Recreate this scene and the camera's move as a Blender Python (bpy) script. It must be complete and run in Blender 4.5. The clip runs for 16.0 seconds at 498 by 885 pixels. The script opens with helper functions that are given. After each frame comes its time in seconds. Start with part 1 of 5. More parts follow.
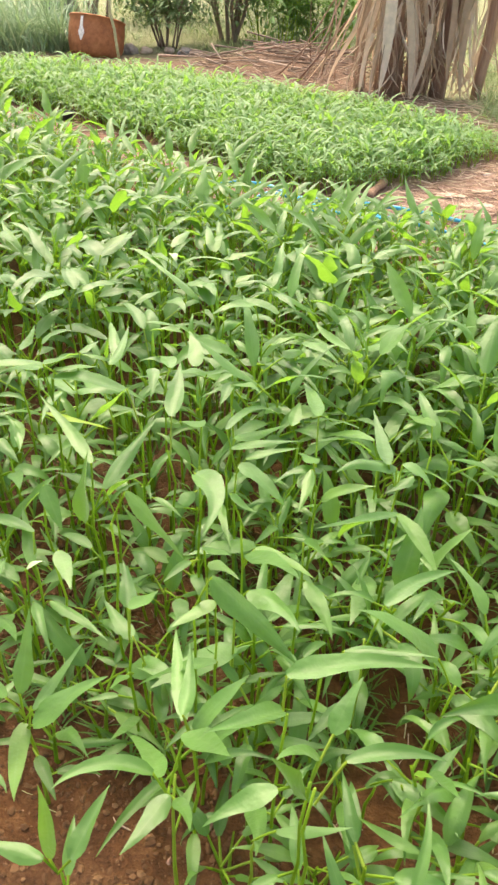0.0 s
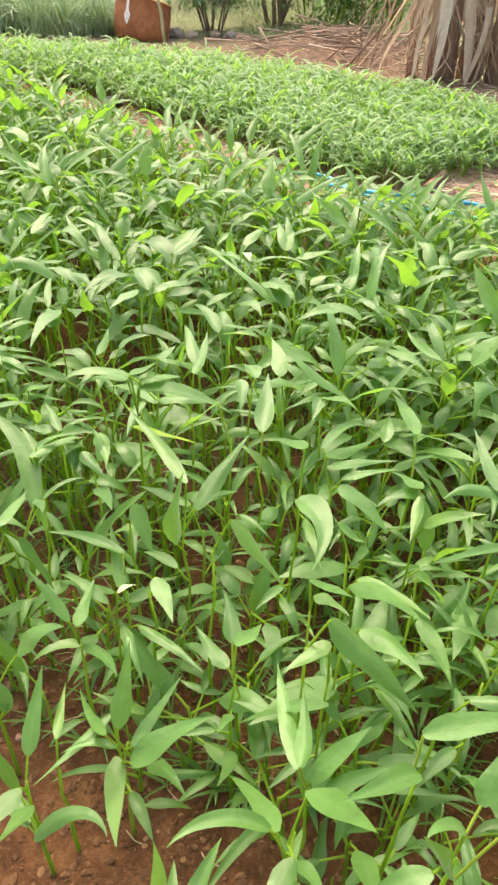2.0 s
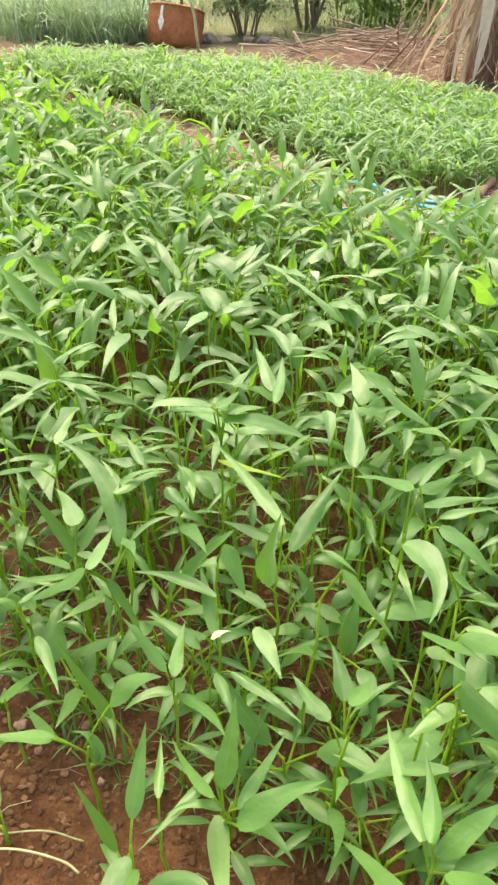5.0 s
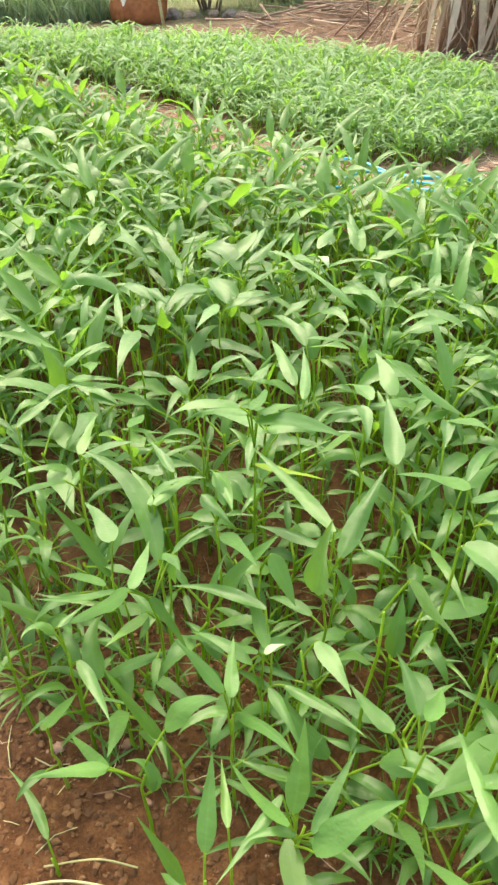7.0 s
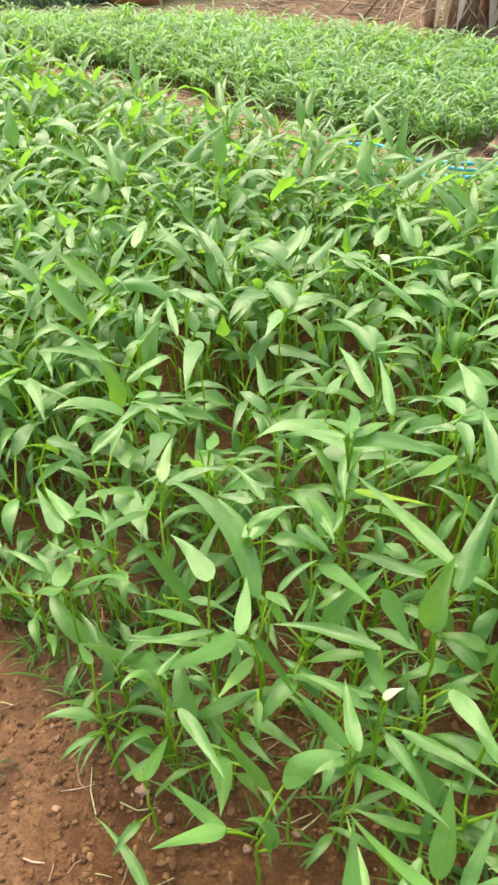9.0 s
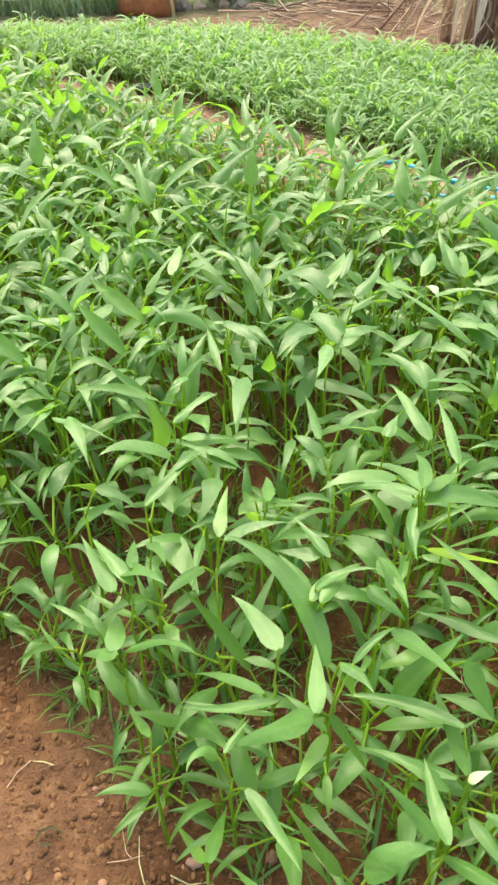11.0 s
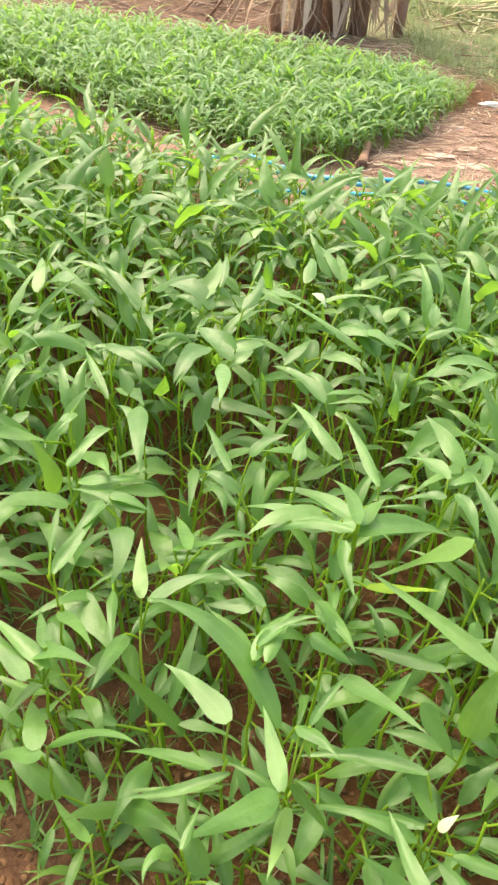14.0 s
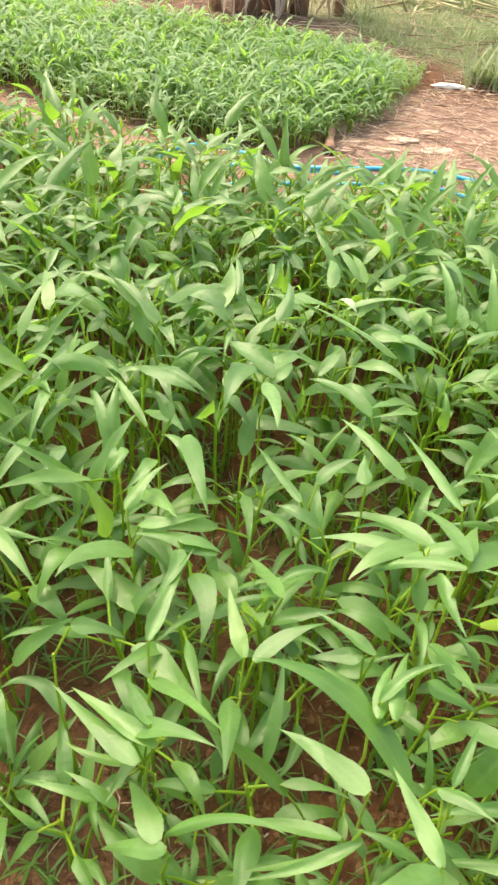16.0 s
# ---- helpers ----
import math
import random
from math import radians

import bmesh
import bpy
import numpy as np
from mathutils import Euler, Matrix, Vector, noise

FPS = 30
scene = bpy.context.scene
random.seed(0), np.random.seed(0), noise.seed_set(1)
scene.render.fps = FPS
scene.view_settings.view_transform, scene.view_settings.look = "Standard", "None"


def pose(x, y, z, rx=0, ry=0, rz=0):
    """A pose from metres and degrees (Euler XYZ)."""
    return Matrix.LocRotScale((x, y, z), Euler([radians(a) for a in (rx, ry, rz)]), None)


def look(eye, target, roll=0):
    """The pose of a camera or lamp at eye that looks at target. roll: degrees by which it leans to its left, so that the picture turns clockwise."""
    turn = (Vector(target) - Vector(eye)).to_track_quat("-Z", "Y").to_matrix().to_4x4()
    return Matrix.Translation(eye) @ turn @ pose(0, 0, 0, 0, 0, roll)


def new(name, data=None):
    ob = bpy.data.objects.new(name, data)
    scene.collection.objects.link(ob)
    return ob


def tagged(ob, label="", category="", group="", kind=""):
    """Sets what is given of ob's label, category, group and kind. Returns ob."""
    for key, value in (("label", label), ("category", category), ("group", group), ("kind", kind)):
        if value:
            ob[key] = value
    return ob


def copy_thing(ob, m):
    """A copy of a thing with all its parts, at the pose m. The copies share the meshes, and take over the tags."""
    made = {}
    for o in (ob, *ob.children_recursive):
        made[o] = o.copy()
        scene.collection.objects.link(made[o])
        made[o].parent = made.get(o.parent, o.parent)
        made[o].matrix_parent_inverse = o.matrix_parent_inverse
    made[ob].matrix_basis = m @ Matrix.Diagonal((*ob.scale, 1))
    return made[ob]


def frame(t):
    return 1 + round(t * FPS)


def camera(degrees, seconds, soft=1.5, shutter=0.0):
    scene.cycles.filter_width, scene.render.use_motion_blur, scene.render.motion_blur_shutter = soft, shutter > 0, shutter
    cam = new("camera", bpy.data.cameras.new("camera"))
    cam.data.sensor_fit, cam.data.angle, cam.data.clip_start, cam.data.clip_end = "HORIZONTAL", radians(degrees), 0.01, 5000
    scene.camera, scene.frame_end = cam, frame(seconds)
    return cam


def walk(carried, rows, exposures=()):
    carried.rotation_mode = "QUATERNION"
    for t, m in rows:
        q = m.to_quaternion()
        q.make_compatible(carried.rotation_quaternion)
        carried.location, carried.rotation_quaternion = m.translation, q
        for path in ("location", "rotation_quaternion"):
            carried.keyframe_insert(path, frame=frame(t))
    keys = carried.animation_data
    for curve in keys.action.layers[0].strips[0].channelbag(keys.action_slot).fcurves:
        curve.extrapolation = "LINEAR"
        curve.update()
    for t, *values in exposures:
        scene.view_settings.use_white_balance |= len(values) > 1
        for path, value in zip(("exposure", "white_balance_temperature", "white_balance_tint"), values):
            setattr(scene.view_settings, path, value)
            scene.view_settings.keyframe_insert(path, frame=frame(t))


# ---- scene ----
cam = camera(38.7, 16.0, 2.5, 0.3)
SKY, SUN, EXPOSURE = 0.195, 0.62, 1.45
BALANCE = ((0, 7200, 9), (3.5, 7150, 7), (7, 7000, 2), (9, 6900, -2), (12.5, 7000, 3), (14, 7150, 8), (16, 7200, 9))
PATH = [
    (0, (0.067, 0.082, 0.907), (0.024, 1.686, -0.287), 2.0),
    (0.5, (0.039, 0.102, 0.908), (-0.029, 1.701, -0.291), 2.0),
    (1, (0.014, 0.119, 0.91), (-0.08, 1.712, -0.294), 1.9),
    (1.5, (-0.006, 0.129, 0.912), (-0.113, 1.717, -0.3), 1.9),
    (2, (-0.027, 0.14, 0.909), (-0.143, 1.716, -0.318), 1.6),
    (2.5, (-0.042, 0.145, 0.91), (-0.158, 1.724, -0.313), 0.7),
    (3, (-0.056, 0.151, 0.912), (-0.185, 1.727, -0.312), 0.5),
    (3.5, (-0.071, 0.159, 0.914), (-0.223, 1.74, -0.302), 0.3),
    (4, (-0.089, 0.17, 0.918), (-0.268, 1.749, -0.296), 0.4),
    (6.5, (-0.173, 0.213, 0.921), (-0.317, 1.762, -0.337), -0.3),
    (7, (-0.199, 0.229, 0.917), (-0.307, 1.771, -0.352), -1.0),
    (7.5, (-0.23, 0.247, 0.917), (-0.304, 1.776, -0.37), -1.2),
    (8, (-0.255, 0.259, 0.921), (-0.31, 1.784, -0.371), -1.3),
    (8.5, (-0.29, 0.281, 0.922), (-0.345, 1.799, -0.379), -1.2),
    (9, (-0.322, 0.3, 0.92), (-0.412, 1.812, -0.386), -2.0),
    (9.5, (-0.347, 0.319, 0.923), (-0.459, 1.834, -0.377), -2.1),
    (12, (-0.414, 0.399, 0.93), (-0.417, 1.926, -0.362), 0.4),
    (12.5, (-0.418, 0.413, 0.926), (-0.339, 1.926, -0.379), 2.1),
    (13, (-0.425, 0.42, 0.929), (-0.265, 1.922, -0.383), 2.6),
    (13.5, (-0.44, 0.439, 0.931), (-0.204, 1.925, -0.386), 2.7),
    (14, (-0.464, 0.465, 0.929), (-0.141, 1.937, -0.385), 3.9),
    (14.5, (-0.493, 0.497, 0.924), (-0.106, 1.943, -0.403), 5.8),
    (15, (-0.518, 0.52, 0.921), (-0.076, 1.943, -0.413), 6.4),
    (15.5, (-0.557, 0.554, 0.915), (-0.076, 1.953, -0.431), 6.5),
    (16, (-0.6, 0.581, 0.922), (-0.108, 1.98, -0.419), 5.4),
]
walk(cam, [(t, look(eye, target, roll)) for t, eye, target, roll in PATH], [(t, EXPOSURE, kelvin, tint) for t, kelvin, tint in BALANCE])

# ---------------------------------------------------------------- world and light
world = bpy.data.worlds.new("overcast_sky")
scene.world = world
world.use_nodes = True
wn = world.node_tree.nodes
sky = wn.new("ShaderNodeTexSky")
sky.sky_type = "NISHITA"
sky.sun_disc = False
sky.sun_elevation, sky.sun_rotation = radians(57), radians(-21)
sky.air_density, sky.dust_density, sky.ozone_density = 1.0, 8.0, 0.5
wn["Background"].inputs[1].default_value = SKY
world.node_tree.links.new(sky.outputs[0], wn["Background"].inputs[0])

sun = new("sun", bpy.data.lights.new("sun", "SUN"))
sun.data.energy, sun.data.angle, sun.data.color = SUN, radians(120), (1.0, 0.99, 0.96)
sun.matrix_world = look((-1.75, 4.5, 7.5), (0.0, 0.0, 0.0))


# ---------------------------------------------------------------- materials
def nodes_of(name):
    m = bpy.data.materials.new(name)
    m.use_nodes = True
    return m, m.node_tree.nodes, m.node_tree.links, m.node_tree.nodes["Principled BSDF"]


def noise_node(n, l, scale, detail=4.0, rough=0.6, vec=None):
    t = n.new("ShaderNodeTexNoise")
    t.inputs["Scale"].default_value, t.inputs["Detail"].default_value, t.inputs["Roughness"].default_value = scale, detail, rough
    if vec is not None:
        l.new(vec, t.inputs["Vector"])
    return t


def ramp(n, l, src, stops):
    r = n.new("ShaderNodeValToRGB")
    while len(r.color_ramp.elements) < len(stops):
        r.color_ramp.elements.new(0.5)
    for e, (p, c) in zip(r.color_ramp.elements, stops):
        e.position, e.color = p, (*c, 1)
    l.new(src, r.inputs[0])
    return r


def bump(n, l, height, shader, strength=0.4, distance=0.004):
    b = n.new("ShaderNodeBump")
    b.inputs["Strength"].default_value, b.inputs["Distance"].default_value = strength, distance
    l.new(height, b.inputs["Height"])
    l.new(b.outputs[0], shader.inputs["Normal"])


def mixed(n, l, fac, a, b, kind="MIX"):
    x = n.new("ShaderNodeMix")
    x.data_type, x.blend_type = "RGBA", kind
    for sock, v in ((x.inputs[0], fac), (x.inputs[6], a), (x.inputs[7], b)):
        if isinstance(v, (int, float)):
            sock.default_value = v
        elif isinstance(v, tuple):
            sock.default_value = (*v, 1)
        else:
            l.new(v, sock)
    return x.outputs[2]


def math_node(n, l, op, a, b=0.0):
    x = n.new("ShaderNodeMath")
    x.operation = op
    for sock, v in ((x.inputs[0], a), (x.inputs[1], b)):
        if isinstance(v, (int, float)):
            sock.default_value = v
        else:
            l.new(v, sock)
    return x.outputs[0]


def random_value(n, l):
    """A number between 0 and 1 for each object and each island."""
    o, g = n.new("ShaderNodeObjectInfo"), n.new("ShaderNodeNewGeometry")
    return math_node(n, l, "FRACT", math_node(n, l, "ADD", o.outputs["Random"], g.outputs["Random Per Island"])), g


def leaf_material(name, stops, through_color, rough=0.42, glow=0.3, spec=0.5, sheen=0.0, coat=0.0):
    m, n, l, p = nodes_of(name)
    rnd, geo = random_value(n, l)
    tone = ramp(n, l, rnd, stops)
    co = n.new("ShaderNodeTexCoord")
    blotch = noise_node(n, l, 28.0, 3.0, 0.6, co.outputs["Object"])
    fine = noise_node(n, l, 260.0, 2.0, 0.5, co.outputs["Object"])
    c = mixed(n, l, 0.5, tone.outputs[0], ramp(n, l, blotch.outputs[0], [(0.3, (0.55, 0.62, 0.5)), (0.7, (1.25, 1.2, 1.1))]).outputs[0], "MULTIPLY")
    vein = n.new("ShaderNodeAttribute")
    vein.attribute_name = "vein"
    c = mixed(n, l, math_node(n, l, "MULTIPLY", math_node(n, l, "POWER", vein.outputs["Fac"], 6.0), 0.22), c, (0.28, 0.44, 0.14))
    l.new(c, p.inputs["Base Color"])
    p.inputs["Roughness"].default_value = rough
    p.inputs["Specular IOR Level"].default_value = spec
    p.inputs["Sheen Weight"].default_value, p.inputs["Sheen Roughness"].default_value = sheen, 0.5
    p.inputs["Coat Weight"].default_value, p.inputs["Coat Roughness"].default_value = coat, 0.40
    crinkle = noise_node(n, l, 75.0, 2.0, 0.5, co.outputs["Object"])
    bump(n, l, math_node(n, l, "ADD", math_node(n, l, "MULTIPLY", fine.outputs[0], 0.3), crinkle.outputs[0]), p, 0.45, 0.004)
    t = n.new("ShaderNodeBsdfTranslucent")
    l.new(mixed(n, l, 0.8, tone.outputs[0], through_color), t.inputs[0])
    s = n.new("ShaderNodeMixShader")
    s.inputs[0].default_value = glow
    l.new(p.outputs[0], s.inputs[1])
    l.new(t.outputs[0], s.inputs[2])
    l.new(s.outputs[0], n["Material Output"].inputs[0])
    return m


def plain_material(name, stops, scale=20.0, rough=0.8, bump_size=0.003, bump_strength=0.5, per_piece=0.25, stretch=(1, 1, 1), spec=0.4, bump_scale=4.0):
    """Two scales of noise over a colour ramp, with a tint for each piece."""
    m, n, l, p = nodes_of(name)
    co, mp = n.new("ShaderNodeTexCoord"), n.new("ShaderNodeMapping")
    mp.inputs["Scale"].default_value = stretch
    l.new(co.outputs["Object"], mp.inputs[0])
    big = noise_node(n, l, scale, 6.0, 0.65, mp.outputs[0])
    small = noise_node(n, l, scale * bump_scale, 4.0, 0.65, mp.outputs[0])
    rnd, geo = random_value(n, l)
    f = math_node(n, l, "ADD", math_node(n, l, "MULTIPLY", big.outputs[0], 1 - per_piece), math_node(n, l, "MULTIPLY", rnd, per_piece))
    c = ramp(n, l, f, stops).outputs[0]
    c = mixed(n, l, 0.5, c, ramp(n, l, small.outputs[0], [(0.3, (0.6, 0.6, 0.6)), (0.7, (1.3, 1.3, 1.3))]).outputs[0], "MULTIPLY")
    l.new(c, p.inputs["Base Color"])
    p.inputs["Roughness"].default_value = rough
    p.inputs["Specular IOR Level"].default_value = spec
    bump(n, l, small.outputs[0], p, bump_strength, bump_size)
    return m


LEAF = leaf_material("spinach_leaf", [(0.0, (0.064, 0.182, 0.028)), (0.35, (0.090, 0.234, 0.041)), (0.8, (0.116, 0.272, 0.054)), (1.0, (0.138, 0.292, 0.050))], (0.21, 0.40, 0.028), 0.42, 0.50, 0.65, 0.16, 0.18)
YOUNG = leaf_material("young_leaf", [(0.0, (0.095, 0.240, 0.045)), (1.0, (0.145, 0.300, 0.060))], (0.22, 0.44, 0.018), 0.42, 0.36, 0.6, 0.25, 0.10)
YELLOW = leaf_material("yellowing_leaf", [(0.0, (0.20, 0.34, 0.02)), (1.0, (0.26, 0.40, 0.03))], (0.40, 0.56, 0.02), 0.45, 0.4)
STEM = leaf_material("spinach_stem", [(0.0, (0.18, 0.34, 0.030)), (0.7, (0.26, 0.43, 0.045)), (1.0, (0.35, 0.46, 0.08))], (0.42, 0.58, 0.03), 0.5, 0.48, 0.4)
PALE = leaf_material("bleached_leaf", [(0.0, (0.26, 0.38, 0.20)), (1.0, (0.36, 0.46, 0.28))], (0.4, 0.5, 0.3), 0.5, 0.2)
FARLEAF = leaf_material("narrow_leaf", [(0.0, (0.115, 0.245, 0.085)), (0.5, (0.170, 0.325, 0.125)), (0.92, (0.235, 0.385, 0.175)), (1.0, (0.310, 0.385, 0.170))], (0.26, 0.48, 0.04), 0.48, 0.50, 0.5, 0.2)
GRASS = leaf_material("grass_blade", [(0.0, (0.150, 0.210, 0.095)), (0.6, (0.250, 0.320, 0.160)), (0.9, (0.360, 0.390, 0.230)), (1.0, (0.460, 0.430, 0.290))], (0.34, 0.42, 0.16), 0.6, 0.35)
LEMON = leaf_material("tall_grass_blade", [(0.0, (0.170, 0.270, 0.160)), (0.6, (0.290, 0.410, 0.260)), (1.0, (0.470, 0.540, 0.390))], (0.28, 0.42, 0.16), 0.5, 0.25)
BUSHLEAF = leaf_material("bush_leaf", [(0.0, (0.105, 0.180, 0.075)), (0.6, (0.195, 0.290, 0.140)), (1.0, (0.300, 0.390, 0.210))], (0.22, 0.36, 0.06), 0.5, 0.3)
HERBLEAF = leaf_material("herb_leaf", [(0.0, (0.080, 0.180, 0.050)), (0.6, (0.140, 0.280, 0.080)), (1.0, (0.240, 0.400, 0.130))], (0.26, 0.44, 0.06), 0.5, 0.3)
DRY = leaf_material("dry_leaf", [(0.0, (0.19, 0.125, 0.085)), (0.4, (0.40, 0.295, 0.215)), (0.75, (0.68, 0.55, 0.43)), (1.0, (0.84, 0.73, 0.61))], (0.60, 0.46, 0.32), 0.7, 0.30, 0.3)
STRAW = plain_material("straw", [(0.15, (0.16, 0.090, 0.060)), (0.5, (0.31, 0.200, 0.140)), (0.85, (0.54, 0.410, 0.310))], 15.0, 0.8, 0.001, 0.3, 0.7)
STALK = plain_material("pale_stalk", [(0.2, (0.28, 0.28, 0.12)), (0.8, (0.48, 0.45, 0.25))], 15.0, 0.7, 0.001, 0.3, 0.5)
CRUMB = plain_material("soil_crumb", [(0.2, (0.068, 0.030, 0.011)), (0.6, (0.125, 0.060, 0.024)), (0.95, (0.23, 0.128, 0.062))], 30.0, 0.95, 0.002, 0.6, 0.6)
PEBBLE = plain_material("pebble", [(0.2, (0.18, 0.085, 0.05)), (0.8, (0.34, 0.20, 0.14))], 40.0, 0.75, 0.001, 0.4, 0.6)
BARK = plain_material("bark", [(0.2, (0.14, 0.10, 0.075)), (0.6, (0.27, 0.20, 0.15)), (0.9, (0.42, 0.34, 0.27))], 14.0, 0.9, 0.006, 0.8, 0.2, (1, 1, 0.2))
TRUNK = plain_material("banana_trunk", [(0.2, (0.20, 0.11, 0.075)), (0.55, (0.36, 0.220, 0.150)), (0.9, (0.55, 0.410, 0.290))], 16.0, 0.85, 0.006, 0.8, 0.2, (1, 1, 0.12))
GREYBARK = plain_material("grey_bark", [(0.2, (0.12, 0.115, 0.11)), (0.8, (0.30, 0.29, 0.28))], 14.0, 0.9, 0.006, 0.8, 0.2, (1, 1, 0.2))
RUST = plain_material("rust_brown_clay", [(0.2, (0.22, 0.080, 0.030)), (0.55, (0.36, 0.140, 0.055)), (0.9, (0.46, 0.210, 0.095))], 7.0, 0.8, 0.002, 0.4, 0.0)
WHITE = plain_material("weathered_white", [(0.2, (0.55, 0.52, 0.46)), (0.8, (0.82, 0.79, 0.72))], 20.0, 0.8, 0.002, 0.4, 0.1)
STONE = plain_material("pale_stone", [(0.2, (0.30, 0.19, 0.13)), (0.8, (0.58, 0.46, 0.35))], 18.0, 0.9, 0.004, 0.6, 0.2)
GREYSTONE = plain_material("grey_stone", [(0.2, (0.16, 0.13, 0.11)), (0.8, (0.42, 0.37, 0.32))], 18.0, 0.9, 0.004, 0.6, 0.2)
HOSE = plain_material("blue_plastic", [(0.2, (0.012, 0.27, 0.44)), (0.8, (0.06, 0.44, 0.62))], 9.0, 0.35, 0.0005, 0.2, 0.1, spec=0.5)
BLACK = plain_material("black_plastic", [(0.2, (0.02, 0.022, 0.025)), (0.8, (0.06, 0.062, 0.068))], 14.0, 0.5, 0.001, 0.3, 0.0)
WOOD = plain_material("cut_wood", [(0.2, (0.17, 0.09, 0.055)), (0.8, (0.36, 0.23, 0.15))], 40.0, 0.85, 0.002, 0.6, 0.0, (1, 1, 0.2))
ENDWOOD = plain_material("cut_end_wood", [(0.2, (0.08, 0.045, 0.03)), (0.8, (0.20, 0.12, 0.08))], 60.0, 0.9, 0.002, 0.6, 0.0)


def soil_material():
    """Red laterite, crumbly, turning to trodden weedy earth farther off."""
    m, n, l, p = nodes_of("red_soil")
    co = n.new("ShaderNodeTexCoord")
    v = co.outputs["Object"]
    big, mid, fine = noise_node(n, l, 2.2, 4.0, 0.6, v), noise_node(n, l, 26.0, 6.0, 0.7, v), noise_node(n, l, 190.0, 4.0, 0.7, v)
    c = ramp(n, l, mid.outputs[0], [(0.28, (0.050, 0.020, 0.007)), (0.5, (0.100, 0.043, 0.015)), (0.72, (0.175, 0.084, 0.034))]).outputs[0]
    c = mixed(n, l, 0.6, c, ramp(n, l, fine.outputs[0], [(0.3, (0.55, 0.5, 0.48)), (0.7, (1.4, 1.4, 1.4))]).outputs[0], "MULTIPLY")
    c = mixed(n, l, 0.6, c, ramp(n, l, big.outputs[0], [(0.35, (0.8, 0.78, 0.76)), (0.65, (1.2, 1.2, 1.2))]).outputs[0], "MULTIPLY")
    # trodden paler earth on the bare corner, weedy earth beyond the beds
    zone = n.new("ShaderNodeAttribute")
    zone.attribute_name = "zone"
    sep = n.new("ShaderNodeSeparateColor")
    l.new(zone.outputs["Color"], sep.inputs[0])
    pale = ramp(n, l, mid.outputs[0], [(0.3, (0.21, 0.125, 0.088)), (0.7, (0.37, 0.26, 0.20))]).outputs[0]
    c = mixed(n, l, sep.outputs[0], c, pale)
    c = mixed(n, l, sep.outputs[2], c, ramp(n, l, mid.outputs[0], [(0.3, (0.10, 0.060, 0.038)), (0.7, (0.24, 0.155, 0.105))]).outputs[0])
    weedy = ramp(n, l, mid.outputs[0], [(0.3, (0.11, 0.14, 0.06)), (0.7, (0.25, 0.26, 0.13))]).outputs[0]
    c = mixed(n, l, sep.outputs[1], c, weedy)
    l.new(c, p.inputs["Base Color"])
    p.inputs["Roughness"].default_value = 0.92
    p.inputs["Specular IOR Level"].default_value = 0.25
    h = math_node(n, l, "ADD", math_node(n, l, "MULTIPLY", mid.outputs[0], 0.7), math_node(n, l, "MULTIPLY", fine.outputs[0], 0.4))
    bump(n, l, h, p, 0.9, 0.016)
    return m


SOIL = soil_material()


# ---------------------------------------------------------------- mesh helpers
class Batch:
    """Gathers vertices and four-sided faces of many small pieces for one mesh; caps are kept apart."""

    def __init__(self):
        self.v, self.f, self.m, self.w, self.caps, self.n = [], [], [], [], [], 0

    def add(self, verts, faces, mat=0, vein=None):
        verts = np.asarray(verts, float)
        quads = np.array([f for f in faces if len(f) == 4], int).reshape(-1, 4) if isinstance(faces, list) else faces
        self.v.append(verts)
        self.f.append(quads + self.n)
        self.m.append(np.full(len(quads), mat))
        if isinstance(faces, list):
            self.caps += [(tuple(i + self.n for i in f), mat) for f in faces if len(f) != 4]
        self.w.append(np.zeros(len(verts)) if vein is None else vein)
        self.n += len(verts)

    def packed(self):
        return np.concatenate(self.v), np.concatenate(self.f), np.concatenate(self.m), np.concatenate(self.w)

    def merge(self, other, matrix=None, mats=None):
        v, f, m, w = other.packed()
        if matrix is not None:
            a = np.array(matrix)
            v = v @ a[:3, :3].T + a[:3, 3]
        self.v.append(v)
        self.f.append(f + self.n)
        self.m.append(m if mats is None else np.asarray(mats)[m])
        self.w.append(w)
        self.caps += [(tuple(i + self.n for i in c), k if mats is None else mats[k]) for c, k in other.caps]
        self.n += len(v)

    def mesh(self, name, mats, smooth=True):
        v, f, m, w = self.packed()
        me = bpy.data.meshes.new(name)
        sizes = np.array([4] * len(f) + [len(c) for c, _ in self.caps], int)
        loops = np.concatenate([f.ravel()] + [np.array(c) for c, _ in self.caps]) if self.caps else f.ravel()
        me.vertices.add(len(v))
        me.vertices.foreach_set("co", v.ravel())
        me.loops.add(len(loops))
        me.loops.foreach_set("vertex_index", loops.astype(np.int32))
        me.polygons.add(len(sizes))
        me.polygons.foreach_set("loop_start", (np.cumsum(sizes) - sizes).astype(np.int32))
        for x in mats:
            me.materials.append(x)
        me.polygons.foreach_set("material_index", np.concatenate((m, [k for _, k in self.caps])).astype(np.int32))
        me.polygons.foreach_set("use_smooth", [smooth] * len(sizes))
        me.attributes.new("vein", "FLOAT", "POINT").data.foreach_set("value", w)
        me.update(calc_edges=True)
        me.validate()
        return me


def part(name, batch, mats, parent=None, label="", smooth=True):
    """One mesh object out of a batch, under a thing."""
    ob = new(name, batch.mesh(name, mats if isinstance(mats, (list, tuple)) else [mats], smooth))
    if parent is not None:
        ob.parent = parent
    return tagged(ob, label)


